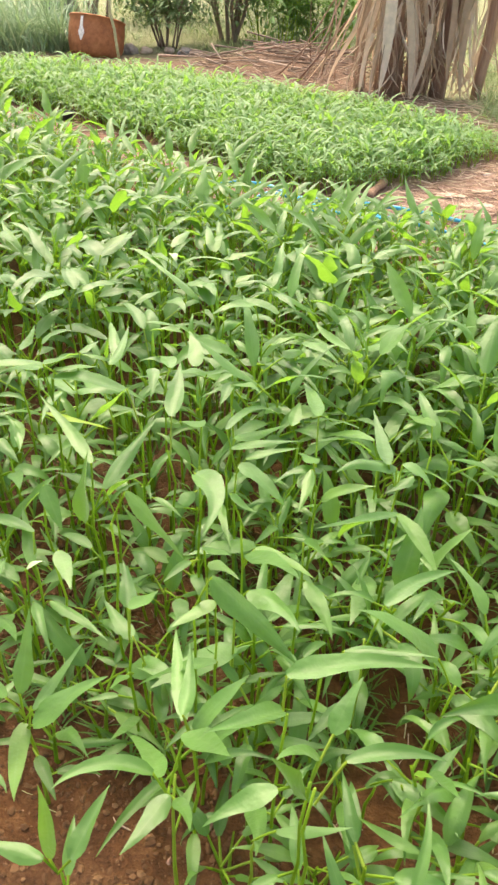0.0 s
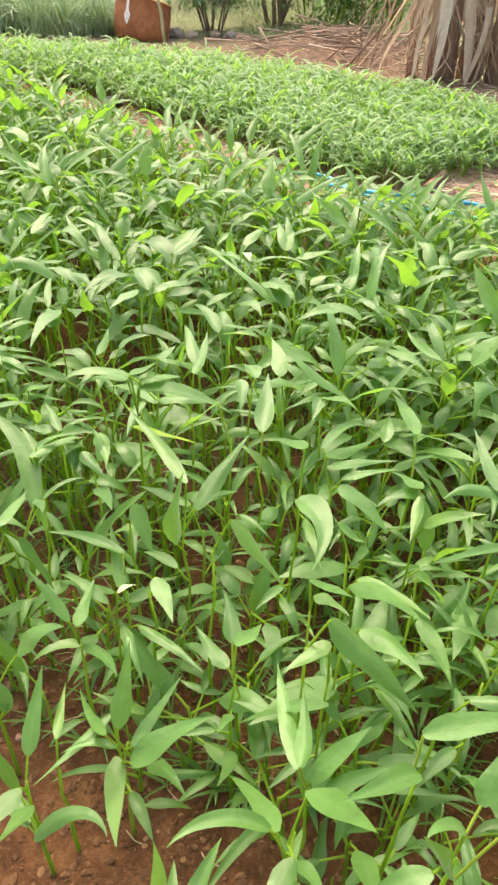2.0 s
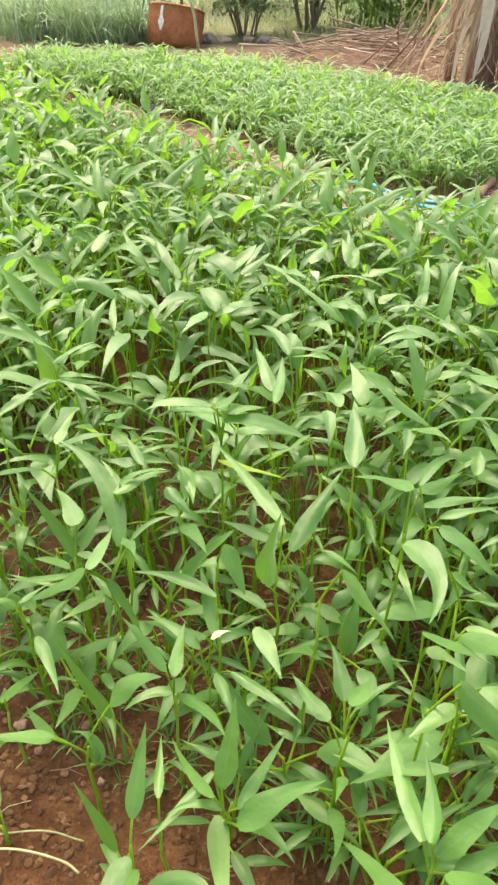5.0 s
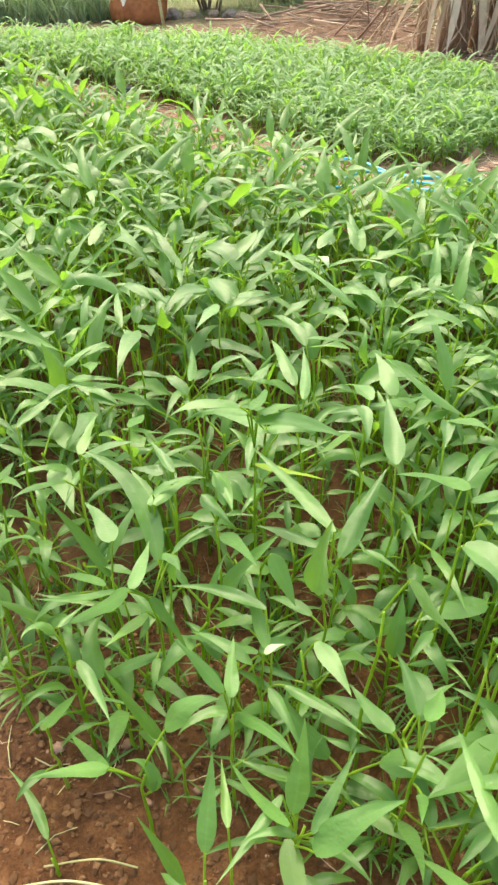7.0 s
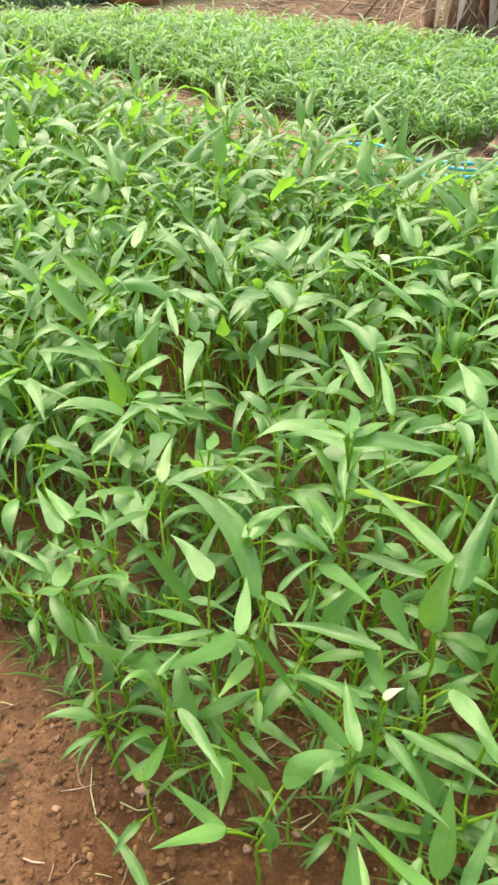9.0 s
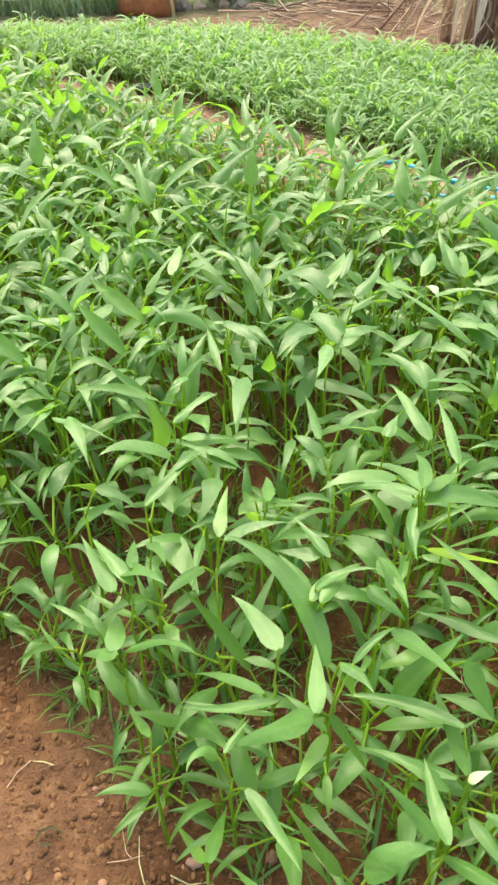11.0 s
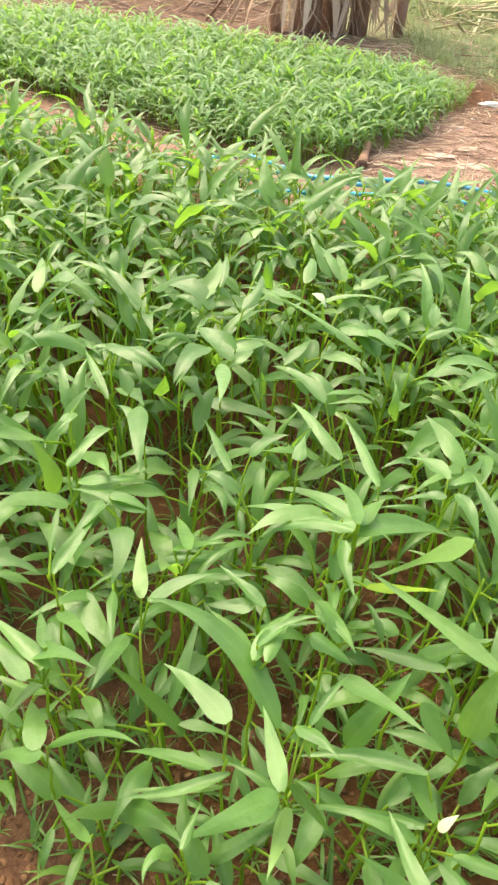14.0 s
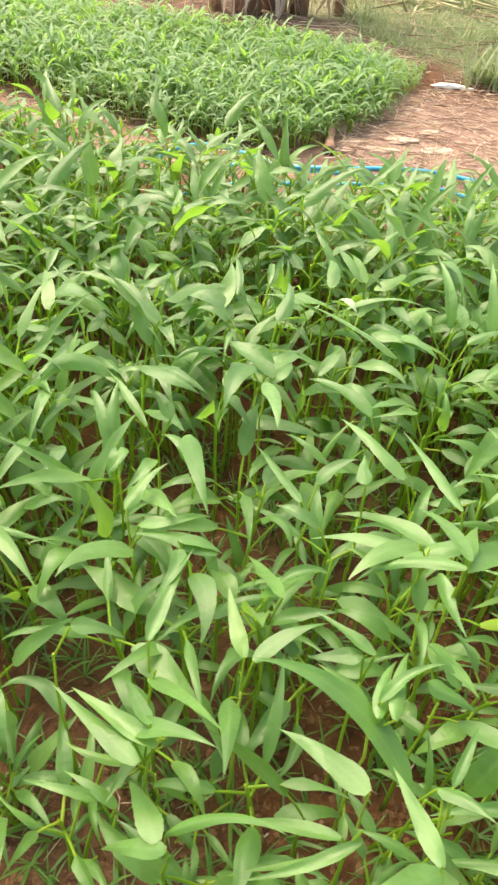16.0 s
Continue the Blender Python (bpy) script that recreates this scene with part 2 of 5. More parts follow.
def thing(name, label, category, group="", at=(0, 0, 0)):
    ob = new(name)
    ob.empty_display_size = 0.05
    ob.location = at
    return tagged(ob, label, category, group)


def tube(path, radii, sides=6, cap=True):
    """Vertices and faces of a round rod along a path."""
    path = np.asarray(path, float)
    k = len(path)
    radii = np.broadcast_to(np.asarray(radii, float), (k,))
    tan = np.gradient(path, axis=0)
    tan /= np.linalg.norm(tan, axis=1)[:, None] + 1e-9
    ref = np.array((0.0, 0.0, 1.0)) if abs(tan[0][2]) < 0.9 else np.array((1.0, 0.0, 0.0))
    verts = []
    for p, d, r in zip(path, tan, radii):
        a = np.cross(d, ref)
        a /= np.linalg.norm(a) + 1e-9
        b = np.cross(d, a)
        ref = np.cross(a, d)
        for j in range(sides):
            q = 2 * math.pi * j / sides
            verts.append(p + r * (math.cos(q) * a + math.sin(q) * b))
    faces = [(i * sides + j, i * sides + (j + 1) % sides, (i + 1) * sides + (j + 1) % sides, (i + 1) * sides + j) for i in range(k - 1) for j in range(sides)]
    if cap:
        faces += [tuple(range(sides))[::-1], tuple(range((k - 1) * sides, k * sides))]
    return np.array(verts), faces


def smooth_path(points, steps=8):
    """A Catmull-Rom line through the points."""
    p = np.asarray(points, float)
    p = np.vstack((2 * p[0] - p[1], p, 2 * p[-1] - p[-2]))
    out = []
    for i in range(1, len(p) - 2):
        for t in np.linspace(0, 1, steps, endpoint=False):
            out.append(0.5 * (2 * p[i] + (p[i + 1] - p[i - 1]) * t + (2 * p[i - 1] - 5 * p[i] + 4 * p[i + 1] - p[i + 2]) * t * t
                              + (3 * p[i] - p[i - 1] - 3 * p[i + 1] + p[i + 2]) * t ** 3))
    return np.array(out + [p[-2]])


BLADES = {}


def blade(base, az, length, width, e0, bend, fold=0.3, rows=6, cols=3, peak=0.25, start=0.35, twist=0.0, sharp=1.6, ripple=0.0, ph=0.0, sweep=0.0):
    """A leaf blade: it leaves base at elevation e0, bends down by bend (radians), folded along its midrib."""
    s = np.linspace(0, 1, rows)
    ang = e0 - bend * s ** 1.25
    mid = 0.5 * (ang[1:] + ang[:-1])
    step = length / (rows - 1)
    hd = az + sweep * s ** 1.2
    hm = 0.5 * (hd[1:] + hd[:-1])
    move = np.c_[np.cos(mid) * np.cos(hm), np.cos(mid) * np.sin(hm), np.sin(mid)] * step
    c = np.asarray(base) + np.concatenate((np.zeros((1, 3)), np.cumsum(move, 0)))
    w = np.where(s < peak, start + (1 - start) * np.sqrt(np.clip(s / peak, 0, 1)), 1 - np.clip((s - peak) / (1 - peak), 0, 1) ** sharp) * width / 2
    w[-1] = width * 0.01
    d, side = np.c_[np.cos(hd), np.sin(hd), np.zeros(rows)], np.c_[-np.sin(hd), np.cos(hd), np.zeros(rows)]
    nrm = -np.sin(ang)[:, None] * d + np.cos(ang)[:, None] * np.array((0, 0, 1.0))
    q = (twist * s)[:, None]
    sd, up = side * np.cos(q) + nrm * np.sin(q), nrm * np.cos(q) - side * np.sin(q)
    k = np.linspace(-1, 1, cols)
    lift = np.abs(k) * math.sin(fold) + ripple * np.sin(9 * s[:, None] + ph + 2 * k) * np.abs(k)
    verts = c[:, None] + sd[:, None] * (k * math.cos(fold) * w[:, None])[..., None] + up[:, None] * (lift * w[:, None])[..., None]
    key = (rows, cols)
    if key not in BLADES:
        BLADES[key] = (np.array([(i * cols + j, i * cols + j + 1, (i + 1) * cols + j + 1, (i + 1) * cols + j) for i in range(rows - 1) for j in range(cols - 1)]),
                       np.tile((np.abs(k) < 0.01).astype(float), rows))
    return verts.reshape(-1, 3), BLADES[key][0], BLADES[key][1]


def inside(p, poly):
    x, y = p
    hit = False
    for (x0, y0), (x1, y1) in zip(poly, poly[1:] + poly[:1]):
        if (y0 > y) != (y1 > y) and x < (x1 - x0) * (y - y0) / (y1 - y0) + x0:
            hit = not hit
    return hit


def edge_distance(p, poly):
    best = 9.0
    for a, b in zip(poly, poly[1:] + poly[:1]):
        a, b, q = np.array(a), np.array(b), np.array(p)
        t = min(1, max(0, np.dot(q - a, b - a) / np.dot(b - a, b - a)))
        best = min(best, np.linalg.norm(q - a - t * (b - a)))
    return best


def scatter(poly, spacing, rng, jitter=0.42):
    """Uneven places inside a plan outline."""
    xs, ys = [p[0] for p in poly], [p[1] for p in poly]
    out, row = [], 0
    y = min(ys)
    while y < max(ys):
        x = min(xs) + (row % 2) * spacing / 2
        while x < max(xs):
            p = (x + rng.uniform(-jitter, jitter) * spacing, y + rng.uniform(-jitter, jitter) * spacing)
            if inside(p, poly):
                out.append(p)
            x += spacing
        y += spacing * 0.87
        row += 1
    return out


# ---------------------------------------------------------------- plan
NEAR_BED = [(-0.82, 0.96), (-0.64, 0.82), (-0.48, 0.70), (-0.32, 0.60), (-0.12, 0.46), (0.20, 0.30), (1.05, 0.15), (1.05, 1.80), (0.78, 2.20), (0.40, 2.36),
            (0.05, 2.46), (-0.22, 2.62), (-0.99, 3.27), (-1.50, 3.70), (-2.75, 4.58), (-2.90, 3.00), (-2.20, 1.90), (-1.40, 1.30)]
FAR_BED = [(0.33, 2.93), (0.62, 3.17), (0.80, 3.32), (1.02, 3.54), (1.32, 3.96), (1.10, 3.99), (0.88, 4.08), (0.68, 4.26), (0.26, 4.52), (-0.28, 4.84), (-0.70, 5.08), (-1.40, 5.22),
           (-2.05, 5.30), (-2.30, 4.90), (-1.50, 4.38), (-1.14, 4.26), (-0.87, 3.92), (-0.60, 3.70), (-0.36, 3.48), (-0.10, 3.18)]


def ground_z(x, y):
    z = 0.010 * noise.noise((x * 6, y * 6, 0.3)) + 0.004 * noise.noise((x * 23, y * 23, 1.7))
    if y < 4 and abs(x) < 3:
        z += 0.004 * noise.noise((x * 48, y * 48, 4.1)) + 0.0025 * noise.noise((x * 95, y * 95, 2.2))
    # low heap of earth under the brushwood
    z += 0.12 * math.exp(-((x - 0.15) / 0.55) ** 2 - ((y - 5.9) / 0.35) ** 2)
    return z


def spaced(a, b, n):
    return list(np.linspace(a, b, n, endpoint=False))


xs = [-90, -40, -18, -9, -6, -4.5] + spaced(-3.6, -1.2, 40) + spaced(-1.2, 1.2, 170) + spaced(1.2, 3.6, 40) + [4.5, 6, 9, 18, 40, 90]
ys = [-60, -20, -8, -4, -2, -1, -0.5, -0.2] + spaced(0.0, 1.4, 100) + spaced(1.4, 6.5, 130) + spaced(6.5, 12, 30) + [14, 18, 26, 45, 90, 160]
gv = [(x, y, ground_z(x, y)) for y in ys for x in xs]
nx = len(xs)
gf = [(j * nx + i, j * nx + i + 1, (j + 1) * nx + i + 1, (j + 1) * nx + i) for j in range(len(ys) - 1) for i in range(nx - 1)]
me = bpy.data.meshes.new("ground")
me.from_pydata(gv, [], gf)
me.materials.append(SOIL)
me.polygons.foreach_set("use_smooth", [True] * len(gf))


def zone_of(x, y):
    n1 = 0.25 * noise.noise((x * 2.3, y * 2.3, 7.0))
    pale = max(0.0, 1 - (((x - 0.95) / 0.75) ** 2 + ((y - 3.05) / 0.75) ** 2)) * 1.3 + n1
    gap = abs(0.595 * (x - 0.30) + 0.804 * (y - 2.78)) if -1.6 < x < 0.45 else 9.0
    pale = max(pale, (1 - gap / 0.34) * 0.9 + n1)
    far = min(1.0, max(0.0, (y - 5.9) / 0.8 + n1 * 2)) if x < 0.6 else min(1.0, max(0.0, (x + 0.55 * (y - 4.0) - 1.35) / 0.35 + n1 * 2))
    if y > 6.6:
        far = 1.0
    brown = min(1.0, max(0.0, (y + 0.3 * x - 4.3) / 0.5 + n1))
    return min(1, max(0, pale)), far * 0.85, brown * 0.9, 1.0


zone = me.color_attributes.new("zone", "FLOAT_COLOR", "POINT")
zone.data.foreach_set("color", np.array([zone_of(x, y) for x, y, _ in gv]).ravel())
ground = tagged(new("ground", me), "crumbly red earth with paler trodden patches", "ground", kind="structure")


# ---------------------------------------------------------------- water spinach
def spinach(rng, h, n, length, rows, cols, odds=(0.10, 0.20, 0.30, 0.26, 0.14)):
    """Stem and leaves of one plant, each as a batch; the plant stands at the origin."""
    lean, way = rng.uniform(0.0, 0.16), rng.uniform(0, 6.28)
    s = np.linspace(0, 1, 5)
    kink = rng.uniform(-0.004, 0.004, (5, 2))
    path = np.c_[np.cos(way) * lean * h * s ** 1.5 + kink[:, 0], np.sin(way) * lean * h * s ** 1.5 + kink[:, 1], h * s - 0.012]
    stem = Batch()
    stem.add(*tube(path, np.linspace(0.0034, 0.0018, 5), 5 if cols > 3 else 4, False), 0)
    for _ in range(int(rng.integers(1, 3))):
        q, g = rng.uniform(0, 6.28), h * rng.uniform(0.45, 0.85)
        foot, out = rng.uniform(0.008, 0.02), rng.uniform(0.01, 0.035)
        u = np.array((math.cos(q), math.sin(q), 0))
        stem.add(*tube([u * foot - (0, 0, 0.012), u * (foot + out * 0.4) + (0, 0, g * 0.5), u * (foot + out) + (0, 0, g)], (0.003, 0.0025, 0.0014), 4, False), 0)
    leaves, az = [], rng.uniform(0, 6.28)
    spike = rng.random() < 0.45
    for i in range(n):
        u = (i + 0.5) / n
        a = 0.32 + 0.68 * u ** 0.7
        p = np.array([np.interp(a, s, path[:, k]) for k in range(3)])
        az += 2.4 + rng.uniform(-0.6, 0.6)
        young = spike and i == n - 1
        L = length * rng.uniform(0.7, 1.15) * (0.8 if u < 0.25 else 1.0) * (0.62 if young else 1.0)
        W = L * rng.choice([0.14, 0.175, 0.21, 0.26, 0.32], p=odds) * (0.7 if young else 1.0)
        pet = rng.uniform(0.025, 0.06) * (0.4 if young else 1.0)
        e = rng.uniform(0.35, 1.15) if not young else rng.uniform(1.0, 1.4)
        d = np.array((math.cos(az) * math.cos(e), math.sin(az) * math.cos(e), math.sin(e)))
        q = p + pet * d
        b = Batch()
        b.add(*tube([p, p + 0.55 * pet * d, q + np.array((0, 0, -0.002))], (0.0021, 0.0018, 0.0015), 4 if cols > 3 else 3, False), 1)
        arch = rng.random()
        e0 = e - rng.uniform(-0.1, 0.3) if not young else e
        bend = (rng.uniform(0.4, 1.0) if arch < 0.42 else rng.uniform(1.0, 2.2)) if not young else rng.uniform(-0.05, 0.4)
        v, f, w = blade(q - 0.002 * d, az + rng.uniform(-0.3, 0.3), L, W, e0, bend,
                        rng.choice((-1, 1)) * rng.uniform(0.08, 0.42) if not young else rng.uniform(0.4, 0.9), rows, cols, rng.uniform(0.16, 0.30), 0.30,
                        rng.uniform(-0.9, 0.9), rng.uniform(1.05, 1.5), 0.22 if cols > 3 else 0.12, rng.uniform(0, 6), rng.normal(0, 0.35))
        b.add(v, f, 0, w)
        leaves.append((b, young or (rng.random() < 0.02)))
    return stem, leaves


def spinach_thing(rng, h, n, length, odds=(0.10, 0.20, 0.30, 0.26, 0.14)):
    root = thing("water_spinach_plant", "green water spinach plant with long narrow leaves in red soil", "plant", "water spinach in the near bed")
    stem, leaves = spinach(rng, h, n, length, 9, 5, odds)
    part("stem", stem, STEM, root)
    for b, young in leaves:
        part("leaf", b, [YOUNG if young else LEAF, STEM], root)
    return root


rng = np.random.default_rng(11)
TALL = [spinach_thing(rng, rng.uniform(0.21, 0.28), int(rng.integers(7, 10)), rng.uniform(0.095, 0.13)) for _ in range(18)]
SHORT = [spinach_thing(rng, rng.uniform(0.08, 0.16), int(rng.integers(5, 8)), rng.uniform(0.075, 0.11), (0.16, 0.28, 0.30, 0.20, 0.06)) for _ in range(10)]
MEDIUM = [spinach_thing(rng, rng.uniform(0.16, 0.22), int(rng.integers(6, 9)), rng.uniform(0.08, 0.115), (0.14, 0.25, 0.30, 0.23, 0.08)) for _ in range(10)]
used = set()


def put_plant(kind, x, y, turn, size):
    """Stand a plant of a kind in the soil; the first of each kind is the built one."""
    m = Matrix.LocRotScale((x, y, ground_z(x, y)), Euler((rng.normal(0, 0.05), rng.normal(0, 0.05), turn)), (size, size, size))
    if kind not in used:
        used.add(kind)
        kind.matrix_basis = m
        return kind
    made = copy_thing(kind, Matrix())
    made.matrix_basis = m
    return made


grown, canopy = [], []


def grown_plant(x, y, h, blades):
    """A single plant near the path. Each leaf: place of the blade's base from the stem, its height, heading in degrees, length, rise at the base, droop, sweep, width, kind."""
    root = thing("water_spinach_plant", "green water spinach plant with long narrow leaves in red soil", "plant", "water spinach in the near bed", (x, y, ground_z(x, y)))
    grown.append((x, y))
    s = np.linspace(0, 1, 6)
    path = np.c_[rng.normal(0, 0.003, 6) * s, rng.normal(0, 0.003, 6) * s, -0.012 + (0.93 * h + 0.012) * s]
    stem = Batch()
    stem.add(*tube(path, np.linspace(0.0027, 0.0014, 6), 6), 0)
    part("stem", stem, STEM, root)
    for dx, dy, z, heading, length, rise, droop, sweep, width, kind in blades:
        q, a = np.array((dx, dy, z)), radians(heading)
        far = math.hypot(dx, dy)
        low = np.array((0, 0, max(0.25 * h, min(0.9 * h, z - 0.6 * far - 0.02))))
        stalk = Batch()
        stalk.add(*tube(smooth_path([low, low * 0.45 + q * 0.55 + np.array((0, 0, 0.1 * far)), q], 4), 0.0013, 5, False))
        b = Batch()
        v, f, w = blade(q, a, length, width, rise, droop, rng.choice((-1, 1)) * rng.uniform(0.08, 0.42), 12, 5, rng.uniform(0.18, 0.30), 0.30, rng.uniform(-0.4, 0.4), rng.uniform(1.05, 1.5), 0.16, rng.uniform(0, 6), sweep)
        b.add(v, f, 0, w)
        leaf = part("leaf", b, (LEAF, YOUNG, YELLOW, PALE)[kind], root)
        part("petiole", stalk, STEM, leaf)
        canopy.append(v[28, :2] + (x, y))
    for _ in range(int(rng.integers(0, 3))):
        z, az, L = h * rng.uniform(0.25, 0.6), rng.uniform(0, 6.28), rng.uniform(0.04, 0.075)
        d = np.array((math.cos(az), math.sin(az), 0.6))
        b = Batch()
        b.add(*tube([(0, 0, z), np.array((0, 0, z)) + d * 0.02], 0.0014, 5, False), 1)
        v, f, w = blade(np.array((0, 0, z)) + d * 0.019, az, L, L * rng.uniform(0.18, 0.28), rng.uniform(0.1, 0.5), rng.uniform(0.4, 1.3), 0.25, 8, 5, 0.25, 0.35, rng.uniform(-0.4, 0.4))
        b.add(v, f, 0, w)
        part("leaf", b, [LEAF, STEM], root)
    return root


grown_plant(0.116, 0.381, 0.37, [(-0.026, -0.030, 0.387, 196, 0.061, -0.11, 0.27, 0.30, 0.019, 0), (-0.003, -0.014, 0.349, 180, 0.057, 1.10, 0.15, -0.22, 0.020, 0), (0.009, 0.015, 0.355, 188, 0.058, 0.90, 0.61, 0.89, 0.014, 0), (0.020, 0.029, 0.368, 62, 0.053, 0.67, 0.27, -0.20, 0.019, 0)])
grown_plant(-0.104, 0.364, 0.21, [(0.017, -0.003, 0.226, 68, 0.068, 0.38, 0.15, -0.02, 0.022, 0), (-0.010, 0.000, 0.218, 171, 0.071, 0.07, 0.21, -0.10, 0.019, 0), (-0.006, 0.003, 0.212, 78, 0.089, 1.33, 0.08, 0.84, 0.018, 1)])
grown_plant(-0.004, 0.412, 0.29, [(0.004, -0.024, 0.296, 244, 0.062, 0.11, 0.10, -0.19, 0.020, 0), (0.008, -0.020, 0.279, 311, 0.055, 0.68, 0.16, -0.60, 0.014, 0), (-0.016, 0.008, 0.269, 173, 0.098, 0.47, 0.52, 1.07, 0.019, 0), (-0.010, 0.013, 0.253, 111, 0.118, -0.58, 0.04, 0.46, 0.023, 0), (0.014, 0.023, 0.314, 306, 0.112, 0.79, -0.03, -0.09, 0.025, 0)])
grown_plant(0.125, 0.382, 0.34, [(0.021, 0.007, 0.364, 18, 0.085, 0.15, 0.39, -0.55, 0.016, 0)])
grown_plant(0.075, 0.409, 0.19, [(0.022, -0.005, 0.206, 348, 0.076, 0.42, 0.01, 0.26, 0.013, 0)])
grown_plant(-0.263, 0.462, 0.22, [(0.011, -0.026, 0.150, 53, 0.101, 0.61, 0.59, -2.04, 0.019, 0), (0.008, -0.017, 0.238, 251, 0.060, 0.23, 0.16, -0.08, 0.020, 0), (0.006, -0.006, 0.181, 265, 0.063, 0.60, 0.12, -0.27, 0.018, 0), (0.000, 0.022, 0.224, 87, 0.087, 0.79, 0.10, -0.00, 0.019, 1), (-0.026, 0.026, 0.136, 149, 0.093, 1.07, 0.17, -0.06, 0.015, 0)])
grown_plant(0.096, 0.451, 0.35, [(-0.001, -0.008, 0.343, 223, 0.090, 0.54, 0.26, -0.25, 0.026, 0), (0.001, 0.008, 0.371, 23, 0.141, -0.03, 0.07, -0.54, 0.024, 0)])
grown_plant(0.011, 0.465, 0.28, [(0.014, -0.013, 0.268, 18, 0.073, 0.73, 0.25, -0.22, 0.020, 0), (-0.008, -0.001, 0.295, 82, 0.075, 0.23, 0.10, 0.36, 0.018, 1), (0.002, -0.001, 0.271, 33, 0.078, 0.76, 0.14, -0.10, 0.023, 0), (-0.009, 0.015, 0.261, 104, 0.125, -0.12, -0.05, -0.09, 0.020, 1)])
grown_plant(0.208, 0.505, 0.13, [(0.019, -0.011, 0.147, 329, 0.088, 0.24, 0.22, -0.62, 0.030, 0)])
grown_plant(-0.181, 0.516, 0.22, [(0.017, -0.018, 0.204, 28, 0.103, 0.68, 0.18, -0.38, 0.030, 0), (-0.007, -0.013, 0.245, 128, 0.151, -0.71, -0.21, -0.20, 0.012, 0), (0.000, -0.008, 0.214, 173, 0.057, 0.30, 0.54, 0.83, 0.012, 0), (0.015, -0.005, 0.213, 56, 0.087, 0.41, 0.04, 0.07, 0.014, 0), (-0.007, 0.007, 0.167, 278, 0.109, 0.14, -0.28, 0.25, 0.024, 0), (-0.003, 0.009, 0.220, 75, 0.096, 1.05, 0.09, 0.21, 0.024, 1), (-0.014, 0.027, 0.216, 235, 0.100, -0.03, -0.01, -0.01, 0.014, 0)])
grown_plant(-0.241, 0.490, 0.19, [(-0.004, 0.022, 0.209, 101, 0.075, -0.09, 0.12, -0.02, 0.012, 0)])
grown_plant(-0.068, 0.564, 0.30, [(0.001, -0.028, 0.251, 260, 0.050, 0.78, 0.34, -0.11, 0.012, 0), (0.002, 0.008, 0.315, 56, 0.057, -0.31, 0.19, 0.33, 0.020, 0), (-0.003, 0.020, 0.303, 97, 0.061, 0.32, 0.21, 0.32, 0.022, 0)])
grown_plant(0.137, 0.537, 0.29, [(0.022, -0.001, 0.309, 358, 0.093, 0.24, 0.17, -0.24, 0.017, 0)])
grown_plant(0.027, 0.554, 0.33, [(0.002, -0.013, 0.280, 167, 0.108, -0.48, 0.21, 0.39, 0.016, 0), (-0.002, 0.013, 0.345, 222, 0.055, 0.09, 0.32, -0.11, 0.018, 0)])
grown_plant(0.282, 0.546, 0.27, [(-0.021, 0.007, 0.287, 161, 0.115, 0.80, 0.44, 0.59, 0.034, 0)])
grown_plant(-0.452, 0.538, 0.05, [(-0.012, 0.019, 0.050, 122, 0.124, -0.15, 0.09, 0.40, 0.014, 0)])
grown_plant(0.001, 0.565, 0.36, [(0.021, -0.005, 0.384, 346, 0.128, -0.71, 0.02, -0.25, 0.034, 0)])
grown_plant(-0.074, 0.583, 0.11, [(0.004, -0.022, 0.134, 279, 0.142, 0.92, 0.19, -0.40, 0.017, 0)])
grown_plant(-0.344, 0.574, 0.20, [(0.012, -0.009, 0.158, 83, 0.046, 1.08, 0.67, 1.90, 0.015, 0), (-0.028, -0.009, 0.202, 134, 0.135, -0.66, -0.08, -0.02, 0.014, 0), (0.018, -0.006, 0.159, 109, 0.056, 1.09, 0.52, 1.96, 0.016, 0), (-0.028, -0.005, 0.199, 207, 0.085, 0.62, 0.14, 0.10, 0.018, 1), (0.026, 0.029, 0.217, 32, 0.077, 1.00, 0.81, -0.73, 0.027, 0)])
grown_plant(0.190, 0.581, 0.29, [(0.016, 0.016, 0.313, 45, 0.113, 0.09, 0.34, -0.40, 0.022, 0)])
grown_plant(0.040, 0.615, 0.30, [(0.018, -0.013, 0.319, 324, 0.092, 0.36, 0.23, -0.63, 0.030, 0)])
grown_plant(-0.252, 0.625, 0.24, [(0.004, -0.006, 0.257, 97, 0.090, -0.30, -0.20, -0.13, 0.017, 0), (-0.005, -0.004, 0.263, 144, 0.076, 0.66, 0.15, 0.16, 0.016, 0), (0.006, -0.002, 0.221, 319, 0.127, 0.66, 0.20, -0.41, 0.017, 0), (-0.004, 0.012, 0.199, 188, 0.061, 0.22, 0.64, 0.81, 0.015, 0)])
grown_plant(-0.063, 0.605, 0.19, [(-0.016, 0.015, 0.207, 138, 0.066, 0.08, -0.07, -0.20, 0.021, 0)])
grown_plant(0.119, 0.647, 0.31, [(0.002, -0.016, 0.305, 304, 0.074, -0.14, 0.27, -0.38, 0.022, 0), (-0.002, 0.016, 0.333, 17, 0.064, -0.66, 0.57, -0.29, 0.023, 0)])
grown_plant(-0.311, 0.625, 0.12, [(-0.021, 0.006, 0.143, 165, 0.133, 1.07, -0.03, -0.10, 0.019, 0)])
grown_plant(-0.468, 0.638, 0.14, [(0.003, -0.003, 0.157, 83, 0.087, -0.50, 0.06, -0.08, 0.018, 0), (-0.003, 0.003, 0.142, 122, 0.119, -0.74, 0.10, 0.07, 0.013, 0)])
